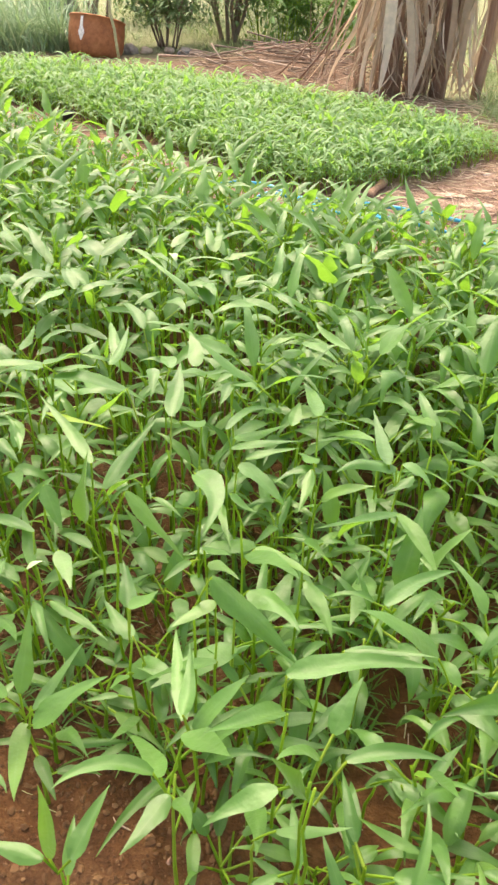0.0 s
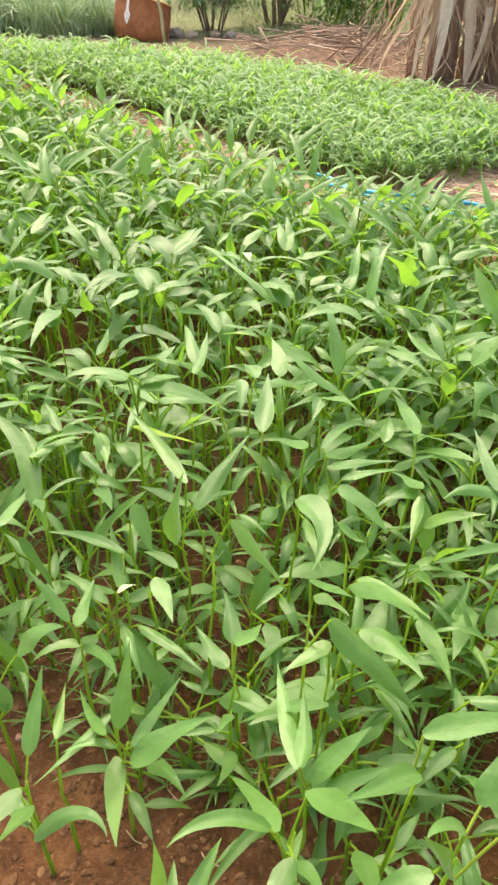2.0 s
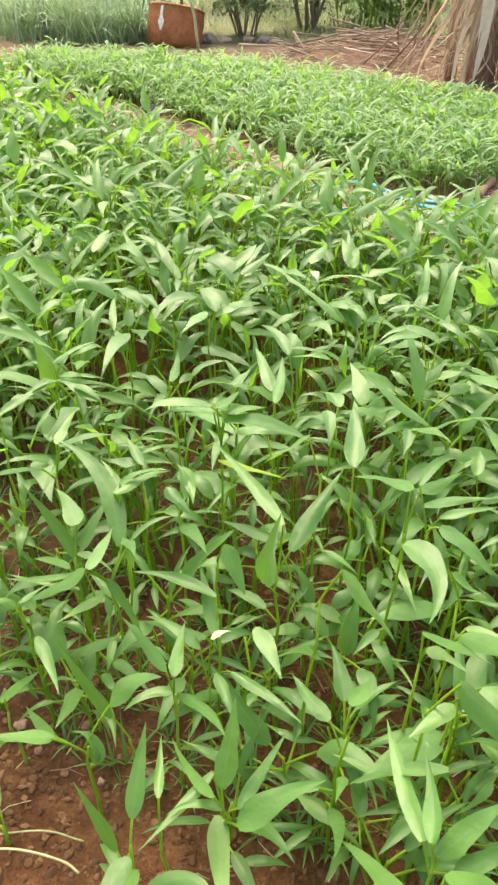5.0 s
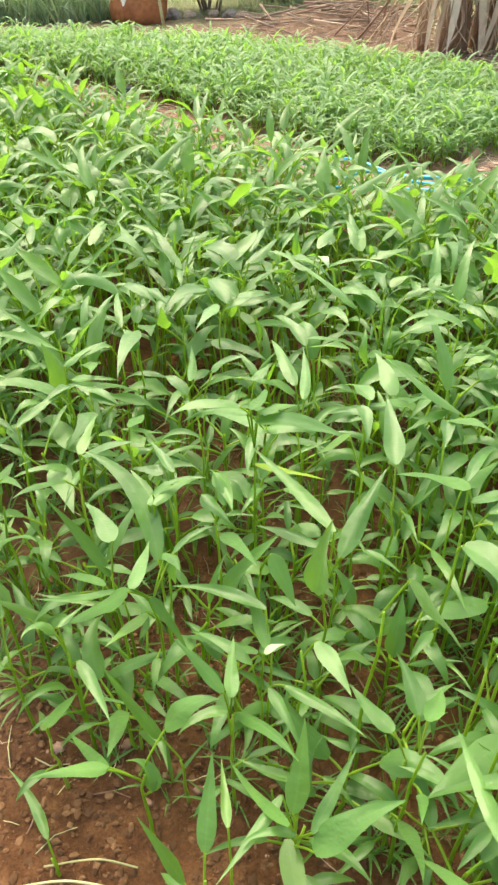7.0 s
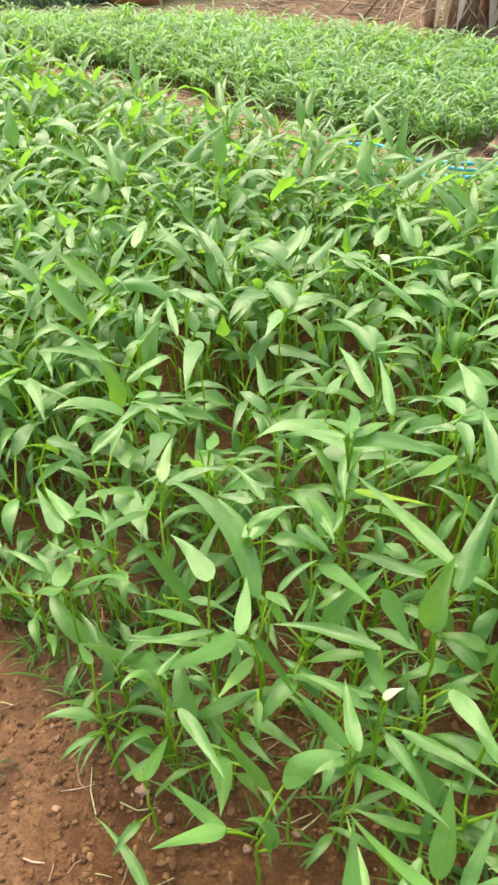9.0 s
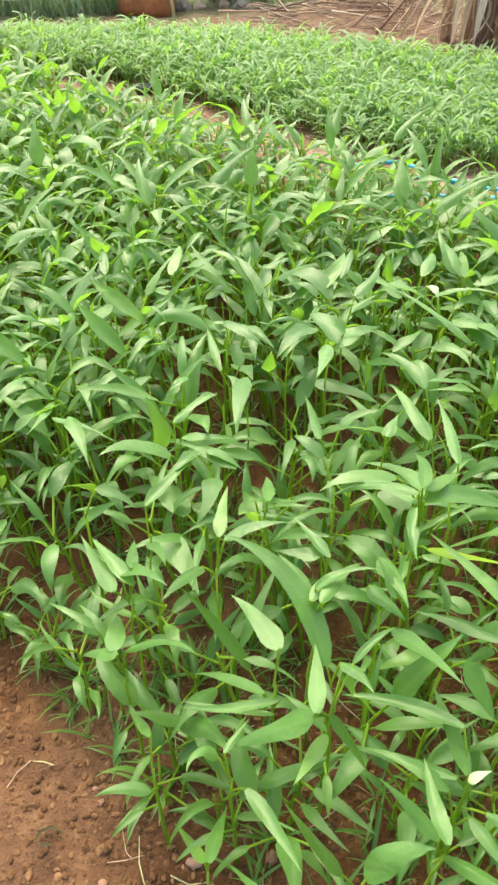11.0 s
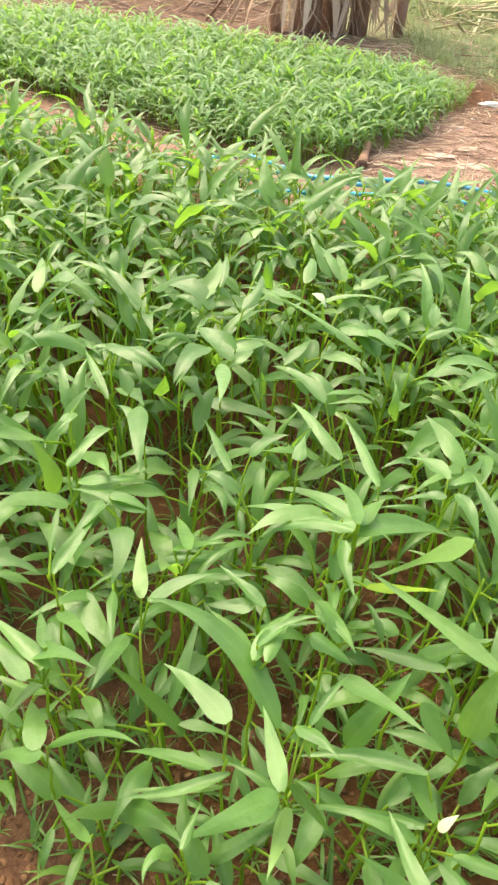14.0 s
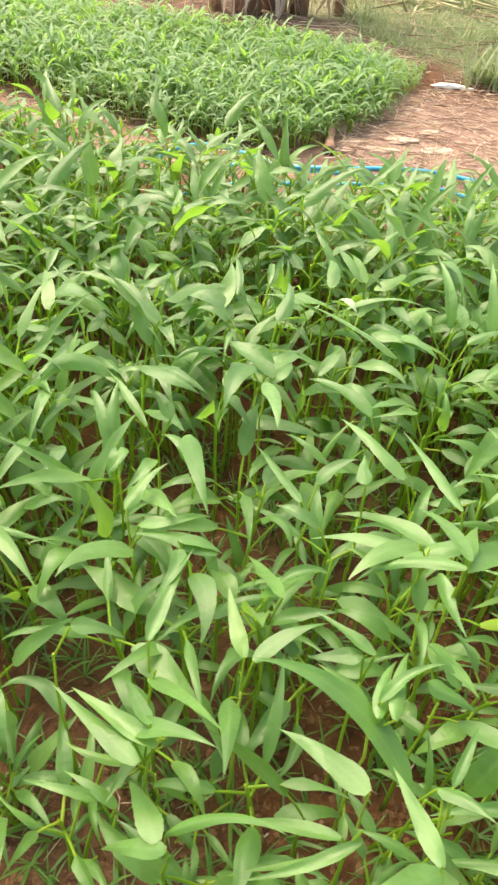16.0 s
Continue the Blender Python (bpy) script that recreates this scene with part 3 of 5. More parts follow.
grown_plant(0.008, 0.648, 0.32, [(0.003, -0.002, 0.315, 325, 0.050, 0.39, 0.46, -0.24, 0.018, 0), (-0.003, 0.002, 0.336, 299, 0.129, 0.64, -0.08, -0.22, 0.018, 0)])
grown_plant(-0.175, 0.673, 0.29, [(0.011, -0.019, 0.315, 300, 0.070, 0.16, 0.20, -0.14, 0.021, 0)])
grown_plant(-0.104, 0.665, 0.38, [(0.022, -0.001, 0.399, 357, 0.115, -0.91, 0.15, -0.10, 0.026, 0)])
grown_plant(-0.213, 0.691, 0.26, [(0.019, -0.021, 0.205, 333, 0.106, 0.07, 0.05, -0.28, 0.017, 0), (-0.012, -0.004, 0.242, 145, 0.145, -0.38, 0.20, 0.22, 0.016, 0), (-0.002, -0.003, 0.247, 110, 0.086, 0.45, -0.03, 0.07, 0.018, 0), (-0.005, 0.028, 0.277, 148, 0.125, -0.09, 0.15, 0.44, 0.018, 0)])
grown_plant(-0.444, 0.690, 0.24, [(0.016, -0.012, 0.227, 311, 0.091, 0.09, 0.09, -0.20, 0.016, 0), (-0.005, 0.005, 0.265, 61, 0.047, -0.05, 0.29, -0.01, 0.009, 0), (-0.011, 0.007, 0.251, 169, 0.051, 1.04, 1.39, 1.82, 0.015, 0)])
grown_plant(0.049, 0.693, 0.36, [(0.005, -0.008, 0.295, 308, 0.145, 0.55, -0.05, -0.42, 0.034, 0), (-0.018, 0.002, 0.380, 328, 0.046, -0.71, -0.21, 1.25, 0.015, 0), (0.013, 0.006, 0.290, 317, 0.106, 0.37, 0.18, -0.12, 0.022, 0)])
grown_plant(-0.528, 0.707, 0.21, [(-0.000, -0.016, 0.181, 177, 0.059, 0.43, 0.49, 0.59, 0.015, 0), (0.000, 0.016, 0.234, 124, 0.129, -0.71, -0.12, -0.17, 0.012, 0)])
grown_plant(-0.347, 0.730, 0.29, [(-0.018, -0.025, 0.307, 175, 0.106, -0.77, -0.23, 0.15, 0.029, 0), (-0.015, -0.022, 0.308, 86, 0.091, -0.21, 0.03, 0.10, 0.018, 0), (-0.004, -0.017, 0.260, 244, 0.071, 0.36, 0.17, -0.10, 0.016, 0), (-0.001, -0.005, 0.274, 338, 0.084, -0.94, 0.09, -0.21, 0.014, 0), (0.000, 0.006, 0.223, 141, 0.070, 0.54, 1.21, -0.03, 0.013, 0), (0.014, 0.031, 0.304, 311, 0.041, -1.08, 0.23, 0.06, 0.015, 0), (0.023, 0.032, 0.307, 41, 0.068, 0.55, 1.18, 0.01, 0.011, 0)])
grown_plant(-0.012, 0.760, 0.39, [(-0.002, -0.020, 0.369, 316, 0.115, 0.30, 0.74, -1.37, 0.034, 0), (0.002, 0.020, 0.410, 110, 0.152, -0.47, 0.23, 0.31, 0.027, 0)])
grown_plant(0.238, 0.745, 0.29, [(-0.001, -0.002, 0.314, 307, 0.091, -0.18, 0.27, -0.30, 0.022, 0), (0.001, 0.002, 0.311, 215, 0.149, 0.28, -0.13, 0.12, 0.016, 0)])
grown_plant(-0.148, 0.760, 0.34, [(-0.014, -0.010, 0.269, 57, 0.110, 1.38, -0.04, -0.60, 0.034, 1), (0.002, 0.003, 0.357, 123, 0.153, 0.04, -0.20, 0.24, 0.019, 0), (0.012, 0.007, 0.313, 65, 0.126, 0.41, 0.13, -0.14, 0.027, 0)])
grown_plant(-0.402, 0.766, 0.29, [(0.006, -0.006, 0.243, 185, 0.114, -0.34, -0.22, -0.29, 0.014, 0), (-0.000, -0.004, 0.211, 176, 0.104, 0.04, -0.03, -0.05, 0.009, 0), (-0.011, 0.001, 0.243, 141, 0.117, -0.36, 0.29, 0.25, 0.016, 0), (0.005, 0.009, 0.314, 115, 0.094, -0.14, 0.01, 0.38, 0.026, 0)])
grown_plant(0.137, 0.789, 0.34, [(-0.010, -0.024, 0.363, 259, 0.072, -0.24, -0.26, -0.10, 0.016, 0), (0.009, -0.002, 0.294, 359, 0.077, 0.66, 0.32, -0.29, 0.027, 0), (-0.006, 0.004, 0.351, 89, 0.145, -0.51, 0.11, 0.33, 0.023, 0), (0.007, 0.022, 0.322, 185, 0.068, 0.28, 0.87, 0.49, 0.020, 0)])
grown_plant(-0.342, 0.773, 0.29, [(0.006, -0.008, 0.309, 313, 0.057, 0.55, 0.39, -0.47, 0.017, 0), (-0.006, 0.008, 0.278, 104, 0.188, 0.54, 0.40, 1.11, 0.029, 0)])
grown_plant(-0.227, 0.787, 0.29, [(0.013, -0.018, 0.310, 306, 0.064, -0.66, 0.17, 0.06, 0.023, 0)])
grown_plant(-0.475, 0.793, 0.13, [(-0.020, -0.009, 0.148, 205, 0.126, 0.90, -0.11, 0.56, 0.024, 0)])
grown_plant(-0.568, 0.794, 0.26, [(0.001, -0.009, 0.277, 148, 0.081, -0.49, 0.47, 0.04, 0.018, 0), (-0.005, 0.000, 0.272, 97, 0.084, -0.21, 0.58, 0.16, 0.024, 0), (0.004, 0.009, 0.258, 357, 0.124, 0.74, 0.34, -0.92, 0.013, 0)])
grown_plant(0.029, 0.840, 0.32, [(0.007, -0.035, 0.326, 334, 0.081, -0.24, 0.34, -0.34, 0.027, 0), (0.014, 0.004, 0.305, 14, 0.078, 0.21, 0.27, 0.10, 0.016, 0), (-0.008, 0.010, 0.318, 26, 0.103, -0.03, 0.10, -0.25, 0.018, 0), (-0.014, 0.022, 0.340, 65, 0.163, 0.07, 1.07, -0.41, 0.017, 0)])
grown_plant(0.247, 0.818, 0.32, [(-0.018, -0.007, 0.339, 91, 0.140, -0.11, -0.13, 0.05, 0.022, 0), (0.017, -0.007, 0.322, 222, 0.050, -0.17, 0.09, -0.37, 0.018, 0), (-0.005, 0.000, 0.329, 186, 0.092, 0.48, 0.81, 0.54, 0.032, 0), (0.006, 0.015, 0.323, 345, 0.054, 0.01, 0.93, -0.94, 0.018, 0)])
grown_plant(-0.360, 0.837, 0.31, [(0.006, -0.015, 0.331, 64, 0.087, 0.09, 0.63, -0.39, 0.017, 0), (-0.004, -0.006, 0.322, 64, 0.077, 0.08, 0.62, -0.55, 0.017, 0), (0.001, 0.006, 0.328, 26, 0.072, 0.47, 0.44, -0.63, 0.014, 0), (-0.003, 0.015, 0.305, 123, 0.059, 0.34, 0.17, 0.25, 0.015, 0)])
grown_plant(-0.285, 0.852, 0.30, [(0.009, -0.028, 0.279, 300, 0.120, 0.51, 0.10, -0.13, 0.021, 0), (0.012, -0.009, 0.309, 98, 0.052, 0.67, 0.52, 0.73, 0.018, 0), (-0.017, 0.002, 0.314, 319, 0.053, -0.15, 0.36, 0.03, 0.020, 0), (-0.003, 0.035, 0.322, 304, 0.067, -0.04, 0.21, -0.43, 0.024, 0)])
grown_plant(-0.136, 0.812, 0.25, [(-0.018, 0.013, 0.269, 144, 0.108, -0.07, 0.38, 0.11, 0.022, 0)])
grown_plant(-0.414, 0.826, 0.15, [(-0.018, 0.013, 0.175, 145, 0.141, 0.86, -0.10, 0.44, 0.021, 0)])
grown_plant(-0.571, 0.870, 0.29, [(-0.008, -0.020, 0.304, 121, 0.130, -0.24, -0.02, 0.01, 0.020, 0), (0.011, -0.007, 0.299, 133, 0.107, 0.04, 0.38, -0.15, 0.019, 0), (0.008, 0.009, 0.310, 102, 0.078, -0.41, 0.02, -0.06, 0.015, 0), (-0.011, 0.019, 0.288, 329, 0.102, 0.76, 0.56, -0.31, 0.022, 0)])
grown_plant(-0.608, 0.862, 0.19, [(0.008, -0.005, 0.205, 138, 0.070, 0.54, 1.17, -0.10, 0.013, 0), (-0.008, 0.005, 0.209, 162, 0.082, 0.48, 1.08, -0.36, 0.012, 0)])
grown_plant(-0.241, 0.926, 0.37, [(0.003, -0.041, 0.340, 2, 0.095, -0.21, 0.07, -0.11, 0.014, 2), (-0.008, -0.007, 0.391, 134, 0.115, -0.22, 0.50, 0.85, 0.017, 0), (-0.004, -0.003, 0.395, 72, 0.126, -0.29, 0.25, 0.47, 0.017, 0), (0.002, 0.005, 0.368, 26, 0.143, -0.18, 0.37, -0.65, 0.034, 0), (0.005, 0.011, 0.379, 51, 0.080, -0.19, 0.32, -0.16, 0.019, 0), (0.002, 0.034, 0.327, 254, 0.077, -0.04, 0.04, 0.39, 0.018, 1)])
grown_plant(-0.347, 0.893, 0.30, [(0.005, -0.002, 0.322, 127, 0.073, 0.17, 0.36, -0.14, 0.015, 0), (-0.005, 0.002, 0.318, 164, 0.054, -0.10, 0.18, -0.07, 0.019, 0)])
grown_plant(-0.471, 0.905, 0.31, [(-0.015, -0.013, 0.304, 254, 0.108, 0.76, 0.59, -0.11, 0.022, 0), (0.011, 0.003, 0.333, 26, 0.083, 0.36, 0.45, -0.58, 0.020, 0), (0.004, 0.010, 0.330, 90, 0.078, 0.09, 0.03, -0.15, 0.017, 0)])
grown_plant(-0.065, 0.874, 0.32, [(0.000, 0.022, 0.339, 89, 0.124, 0.12, -0.03, 0.07, 0.030, 0)])
grown_plant(-0.107, 0.884, 0.36, [(-0.018, 0.012, 0.382, 147, 0.131, -0.86, -0.08, 0.23, 0.034, 0)])
grown_plant(0.012, 0.883, 0.28, [(0.013, 0.018, 0.299, 54, 0.132, -0.36, -0.09, -0.02, 0.025, 0)])
grown_plant(-0.557, 0.904, 0.16, [(-0.022, 0.002, 0.184, 175, 0.085, 0.46, 1.03, -1.01, 0.013, 0)])
grown_plant(0.238, 0.901, 0.28, [(-0.012, 0.018, 0.296, 123, 0.151, -0.35, 0.44, 0.25, 0.021, 0)])
grown_plant(0.143, 0.903, 0.31, [(-0.000, 0.022, 0.328, 91, 0.134, -0.22, -0.09, 0.27, 0.025, 0)])
grown_plant(-0.554, 0.937, 0.33, [(-0.001, -0.003, 0.290, 300, 0.144, 0.67, 0.07, -0.31, 0.015, 0), (0.001, 0.003, 0.347, 60, 0.108, 0.13, 0.06, -0.20, 0.018, 0)])
grown_plant(0.320, 0.940, 0.28, [(-0.003, 0.022, 0.301, 98, 0.128, -0.38, 0.16, 0.23, 0.029, 0)])
grown_plant(0.120, 0.975, 0.27, [(-0.012, -0.010, 0.286, 76, 0.061, 0.12, 0.07, 0.13, 0.021, 0), (0.012, 0.010, 0.221, 2, 0.087, 0.70, 0.20, -0.40, 0.025, 0)])
grown_plant(-0.420, 0.977, 0.31, [(0.008, -0.008, 0.335, 89, 0.120, -0.46, 0.10, 0.14, 0.018, 0), (-0.008, 0.008, 0.318, 39, 0.093, -0.49, 0.03, -0.18, 0.014, 0)])
grown_plant(-0.642, 0.978, 0.32, [(0.022, -0.001, 0.339, 357, 0.056, -0.23, 0.41, -0.34, 0.020, 0)])
grown_plant(-0.232, 1.000, 0.34, [(-0.031, -0.021, 0.359, 187, 0.098, 0.42, 0.93, 0.35, 0.025, 0), (0.003, -0.008, 0.305, 125, 0.147, -0.09, 0.40, 0.57, 0.023, 0), (0.002, 0.008, 0.301, 343, 0.082, 0.48, 1.08, 0.49, 0.028, 0), (0.026, 0.020, 0.292, 106, 0.142, -0.21, 0.25, 0.70, 0.024, 0)])
grown_plant(-0.094, 1.014, 0.34, [(-0.011, -0.032, 0.360, 290, 0.062, -0.04, 0.51, -0.56, 0.022, 0), (-0.003, -0.004, 0.327, 158, 0.054, -0.06, 0.46, 0.29, 0.015, 0), (0.005, 0.015, 0.322, 35, 0.132, -0.34, -0.22, 0.19, 0.021, 0), (0.008, 0.021, 0.331, 100, 0.078, -0.09, 0.37, 0.64, 0.028, 0)])
grown_plant(-0.642, 0.964, 0.14, [(-0.003, 0.022, 0.163, 99, 0.097, 0.44, 1.01, 1.76, 0.020, 0)])
grown_plant(0.014, 0.991, 0.32, [(-0.002, -0.003, 0.338, 262, 0.058, 0.11, 0.37, -0.16, 0.021, 0), (0.002, 0.003, 0.335, 312, 0.088, 0.60, 0.59, -0.37, 0.028, 0)])
grown_plant(-0.180, 1.007, 0.32, [(0.002, 0.022, 0.335, 86, 0.151, -0.07, -0.00, 0.16, 0.017, 0)])
grown_plant(-0.486, 1.055, 0.33, [(-0.021, -0.017, 0.350, 274, 0.070, 0.56, 1.29, -1.44, 0.019, 0), (-0.001, -0.016, 0.303, 284, 0.093, 0.46, 1.08, -0.88, 0.029, 0), (0.031, 0.009, 0.300, 153, 0.103, 0.39, 0.85, -0.05, 0.026, 0), (-0.010, 0.024, 0.315, 353, 0.055, -0.12, 0.54, -0.45, 0.019, 0)])
grown_plant(-0.326, 1.037, 0.31, [(-0.018, 0.013, 0.327, 145, 0.058, 0.63, 1.27, -0.39, 0.022, 0)])
grown_plant(-0.040, 1.061, 0.30, [(0.010, -0.005, 0.319, 222, 0.073, 0.53, 1.17, -1.01, 0.023, 0), (-0.010, 0.005, 0.323, 93, 0.095, 0.20, 0.08, 0.37, 0.028, 0)])
grown_plant(-0.545, 1.118, 0.29, [(-0.001, -0.033, 0.294, 184, 0.109, 0.72, 0.76, 0.91, 0.030, 0), (0.013, -0.015, 0.299, 43, 0.122, -0.24, 0.43, -0.58, 0.021, 0), (0.011, 0.001, 0.298, 328, 0.085, 0.47, 1.06, 1.24, 0.016, 0), (-0.001, 0.014, 0.314, 54, 0.083, 0.40, 0.47, -0.57, 0.021, 0), (-0.021, 0.033, 0.251, 139, 0.090, 1.45, 0.37, 0.39, 0.033, 0)])
grown_plant(-0.083, 1.102, 0.28, [(-0.021, -0.006, 0.303, 195, 0.050, 0.67, 1.44, -0.32, 0.016, 0)])
grown_plant(-0.331, 1.113, 0.30, [(-0.015, -0.012, 0.316, 93, 0.136, -0.18, -0.04, 0.17, 0.016, 0), (0.015, 0.012, 0.316, 26, 0.059, 0.68, 0.63, -0.59, 0.021, 0)])
grown_plant(-0.259, 1.102, 0.28, [(0.007, 0.021, 0.303, 72, 0.058, -0.02, 0.09, -0.17, 0.021, 0)])
grown_plant(0.017, 1.147, 0.26, [(-0.004, -0.022, 0.281, 259, 0.090, 0.47, 1.09, -0.78, 0.021, 0)])
grown_plant(-0.181, 1.112, 0.27, [(-0.008, 0.021, 0.290, 111, 0.139, 0.30, 0.65, -0.12, 0.025, 0)])
grown_plant(0.224, 1.154, 0.30, [(-0.008, -0.021, 0.317, 249, 0.121, 0.80, 0.58, -2.60, 0.034, 1)])
grown_plant(0.055, 1.187, 0.34, [(0.015, -0.025, 0.310, 358, 0.057, 0.61, 1.27, 1.33, 0.019, 0), (-0.022, 0.002, 0.277, 152, 0.057, 0.62, 1.29, -0.92, 0.020, 0), (0.022, 0.007, 0.268, 305, 0.150, 0.29, 0.65, -0.08, 0.019, 0), (-0.016, 0.016, 0.362, 225, 0.089, 0.48, 1.12, -0.60, 0.022, 0)])
grown_plant(-0.719, 1.169, 0.28, [(0.014, -0.006, 0.302, 300, 0.125, 0.36, 0.83, -0.13, 0.026, 0), (-0.014, 0.006, 0.291, 326, 0.126, 0.34, 0.79, 0.25, 0.016, 0)])
grown_plant(-0.546, 1.202, 0.32, [(-0.007, -0.011, 0.324, 77, 0.042, 0.73, 1.47, -0.05, 0.015, 0), (0.007, 0.011, 0.340, 282, 0.058, 0.63, 1.45, -1.56, 0.015, 0)])
grown_plant(-0.452, 1.218, 0.30, [(0.000, -0.023, 0.311, 98, 0.077, 0.50, 1.11, 0.69, 0.026, 0), (-0.000, 0.023, 0.322, 265, 0.142, 0.31, 0.72, 0.11, 0.029, 0)])
grown_plant(0.117, 1.217, 0.28, [(0.012, -0.018, 0.303, 304, 0.109, 0.38, 0.85, 0.03, 0.034, 0)])
grown_plant(-0.491, 1.251, 0.28, [(-0.007, -0.021, 0.297, 250, 0.070, 0.54, 1.21, -0.87, 0.022, 0)])
grown_plant(-0.084, 1.264, 0.24, [(0.014, -0.019, 0.250, 40, 0.080, 2.34, 2.16, 0.96, 0.018, 1), (-0.014, 0.019, 0.260, 218, 0.082, 0.48, 1.10, -1.47, 0.025, 0)])
grown_plant(0.078, 1.265, 0.33, [(0.001, -0.011, 0.322, 143, 0.113, 0.36, 0.81, 1.50, 0.032, 0), (-0.001, 0.011, 0.354, 284, 0.087, 0.50, 1.19, 0.48, 0.027, 0)])
grown_plant(-0.162, 1.258, 0.25, [(-0.010, 0.020, 0.272, 118, 0.123, 0.34, 0.76, 0.15, 0.028, 0)])
grown_plant(-0.615, 1.305, 0.28, [(0.003, -0.022, 0.295, 277, 0.073, 0.54, 1.22, -1.54, 0.021, 0)])
grown_plant(-0.479, 1.298, 0.28, [(0.016, -0.003, 0.303, 107, 0.063, 0.58, 1.20, -0.28, 0.023, 0), (-0.016, 0.003, 0.290, 108, 0.134, 0.30, 0.66, -0.16, 0.015, 0)])
grown_plant(-0.387, 1.322, 0.32, [(-0.001, -0.018, 0.340, 38, 0.059, 0.61, 1.26, 0.60, 0.021, 0), (-0.032, -0.015, 0.285, 275, 0.081, 0.71, -0.67, 0.15, 0.026, 1), (0.014, 0.012, 0.298, 265, 0.080, 0.54, 1.30, 0.68, 0.024, 0), (0.019, 0.020, 0.333, 260, 0.087, 0.48, 1.12, -0.47, 0.028, 0)])
grown_plant(-0.324, 1.326, 0.33, [(-0.004, -0.014, 0.330, 268, 0.120, 0.34, 0.43, -0.29, 0.025, 1), (-0.022, 0.003, 0.349, 229, 0.106, 0.39, 0.87, 0.25, 0.034, 0), (0.015, 0.004, 0.322, 126, 0.102, 0.39, 0.85, -0.38, 0.030, 0), (0.011, 0.007, 0.309, 14, 0.065, 0.56, 1.19, 1.02, 0.022, 0)])
grown_plant(-0.025, 1.328, 0.32, [(0.021, 0.005, 0.341, 14, 0.082, 0.48, 1.07, -0.38, 0.022, 0)])
grown_plant(-0.320, 1.368, 0.29, [(-0.022, -0.015, 0.231, 320, 0.126, 0.34, 0.76, 0.31, 0.034, 0), (0.024, 0.002, 0.312, 146, 0.088, 0.45, 0.96, -0.69, 0.032, 0), (-0.001, 0.014, 0.296, 348, 0.104, 0.39, 0.85, 1.35, 0.034, 0)])
grown_plant(-0.487, 1.371, 0.32, [(-0.000, -0.008, 0.343, 293, 0.103, 0.46, 1.11, 0.71, 0.031, 0), (-0.026, -0.008, 0.260, 180, 0.050, 0.66, 1.40, -0.22, 0.017, 0), (0.009, -0.005, 0.329, 188, 0.043, 0.71, 1.51, -0.48, 0.013, 0), (0.017, 0.021, 0.319, 304, 0.100, 0.43, 0.99, 0.24, 0.033, 0)])
grown_plant(0.165, 1.397, 0.26, [(-0.015, -0.016, 0.279, 226, 0.100, 0.44, 1.02, -0.45, 0.019, 0)])
grown_plant(-0.752, 1.408, 0.24, [(0.011, -0.019, 0.258, 300, 0.117, 0.38, 0.88, 0.85, 0.013, 0)])
grown_plant(-0.227, 1.381, 0.25, [(0.018, 0.012, 0.266, 34, 0.093, 0.43, 0.92, 0.53, 0.021, 0)])
grown_plant(-0.071, 1.409, 0.28, [(-0.007, -0.014, 0.279, 161, 0.164, 0.67, 0.52, -0.25, 0.025, 1), (0.007, 0.014, 0.303, 276, 0.086, 0.50, 1.18, 0.62, 0.026, 0)])
grown_plant(-0.595, 1.426, 0.25, [(0.005, -0.019, 0.267, 306, 0.087, 0.47, 1.08, 0.57, 0.019, 0), (0.005, -0.011, 0.273, 258, 0.099, 0.43, 0.99, -0.60, 0.030, 0), (-0.010, 0.029, 0.239, 291, 0.086, 0.51, 1.22, 0.25, 0.025, 0)])
grown_plant(0.083, 1.428, 0.28, [(0.023, -0.009, 0.291, 79, 0.142, 1.00, 0.92, -0.31, 0.024, 1), (-0.023, 0.009, 0.300, 71, 0.084, 0.46, 0.98, -0.06, 0.023, 0)])
grown_plant(-0.292, 1.407, 0.33, [(0.015, 0.016, 0.353, 47, 0.116, 0.35, 0.74, 0.68, 0.026, 0)])
grown_plant(-0.116, 1.465, 0.28, [(0.013, -0.018, 0.300, 306, 0.098, 0.43, 0.98, 0.29, 0.033, 0)])
grown_plant(-0.321, 1.479, 0.30, [(0.016, -0.006, 0.242, 356, 0.113, 0.36, 0.79, 1.24, 0.034, 0), (-0.016, 0.006, 0.324, 134, 0.061, 0.59, 1.26, 0.11, 0.021, 0)])
grown_plant(-0.705, 1.496, 0.29, [(0.000, -0.022, 0.310, 271, 0.137, 0.32, 0.76, -0.83, 0.033, 0)])
grown_plant(-0.013, 1.508, 0.27, [(0.006, -0.023, 0.281, 67, 0.086, 0.47, 1.08, -1.97, 0.024, 0), (-0.006, 0.023, 0.287, 239, 0.095, 0.47, 1.11, 1.32, 0.027, 0)])
grown_plant(0.071, 1.470, 0.24, [(0.003, 0.022, 0.263, 81, 0.136, 1.02, 0.96, 0.06, 0.024, 1)])
grown_plant(-0.547, 1.547, 0.26, [(0.013, -0.033, 0.284, 230, 0.135, 0.31, 0.71, -0.15, 0.019, 0), (-0.015, 0.001, 0.268, 250, 0.150, 0.29, 0.68, -0.76, 0.022, 0), (0.002, 0.032, 0.262, 20, 0.064, 0.58, 1.17, 1.47, 0.023, 0)])
grown_plant(-0.161, 1.509, 0.32, [(0.011, 0.019, 0.338, 59, 0.096, 0.41, 0.87, 0.46, 0.024, 0)])
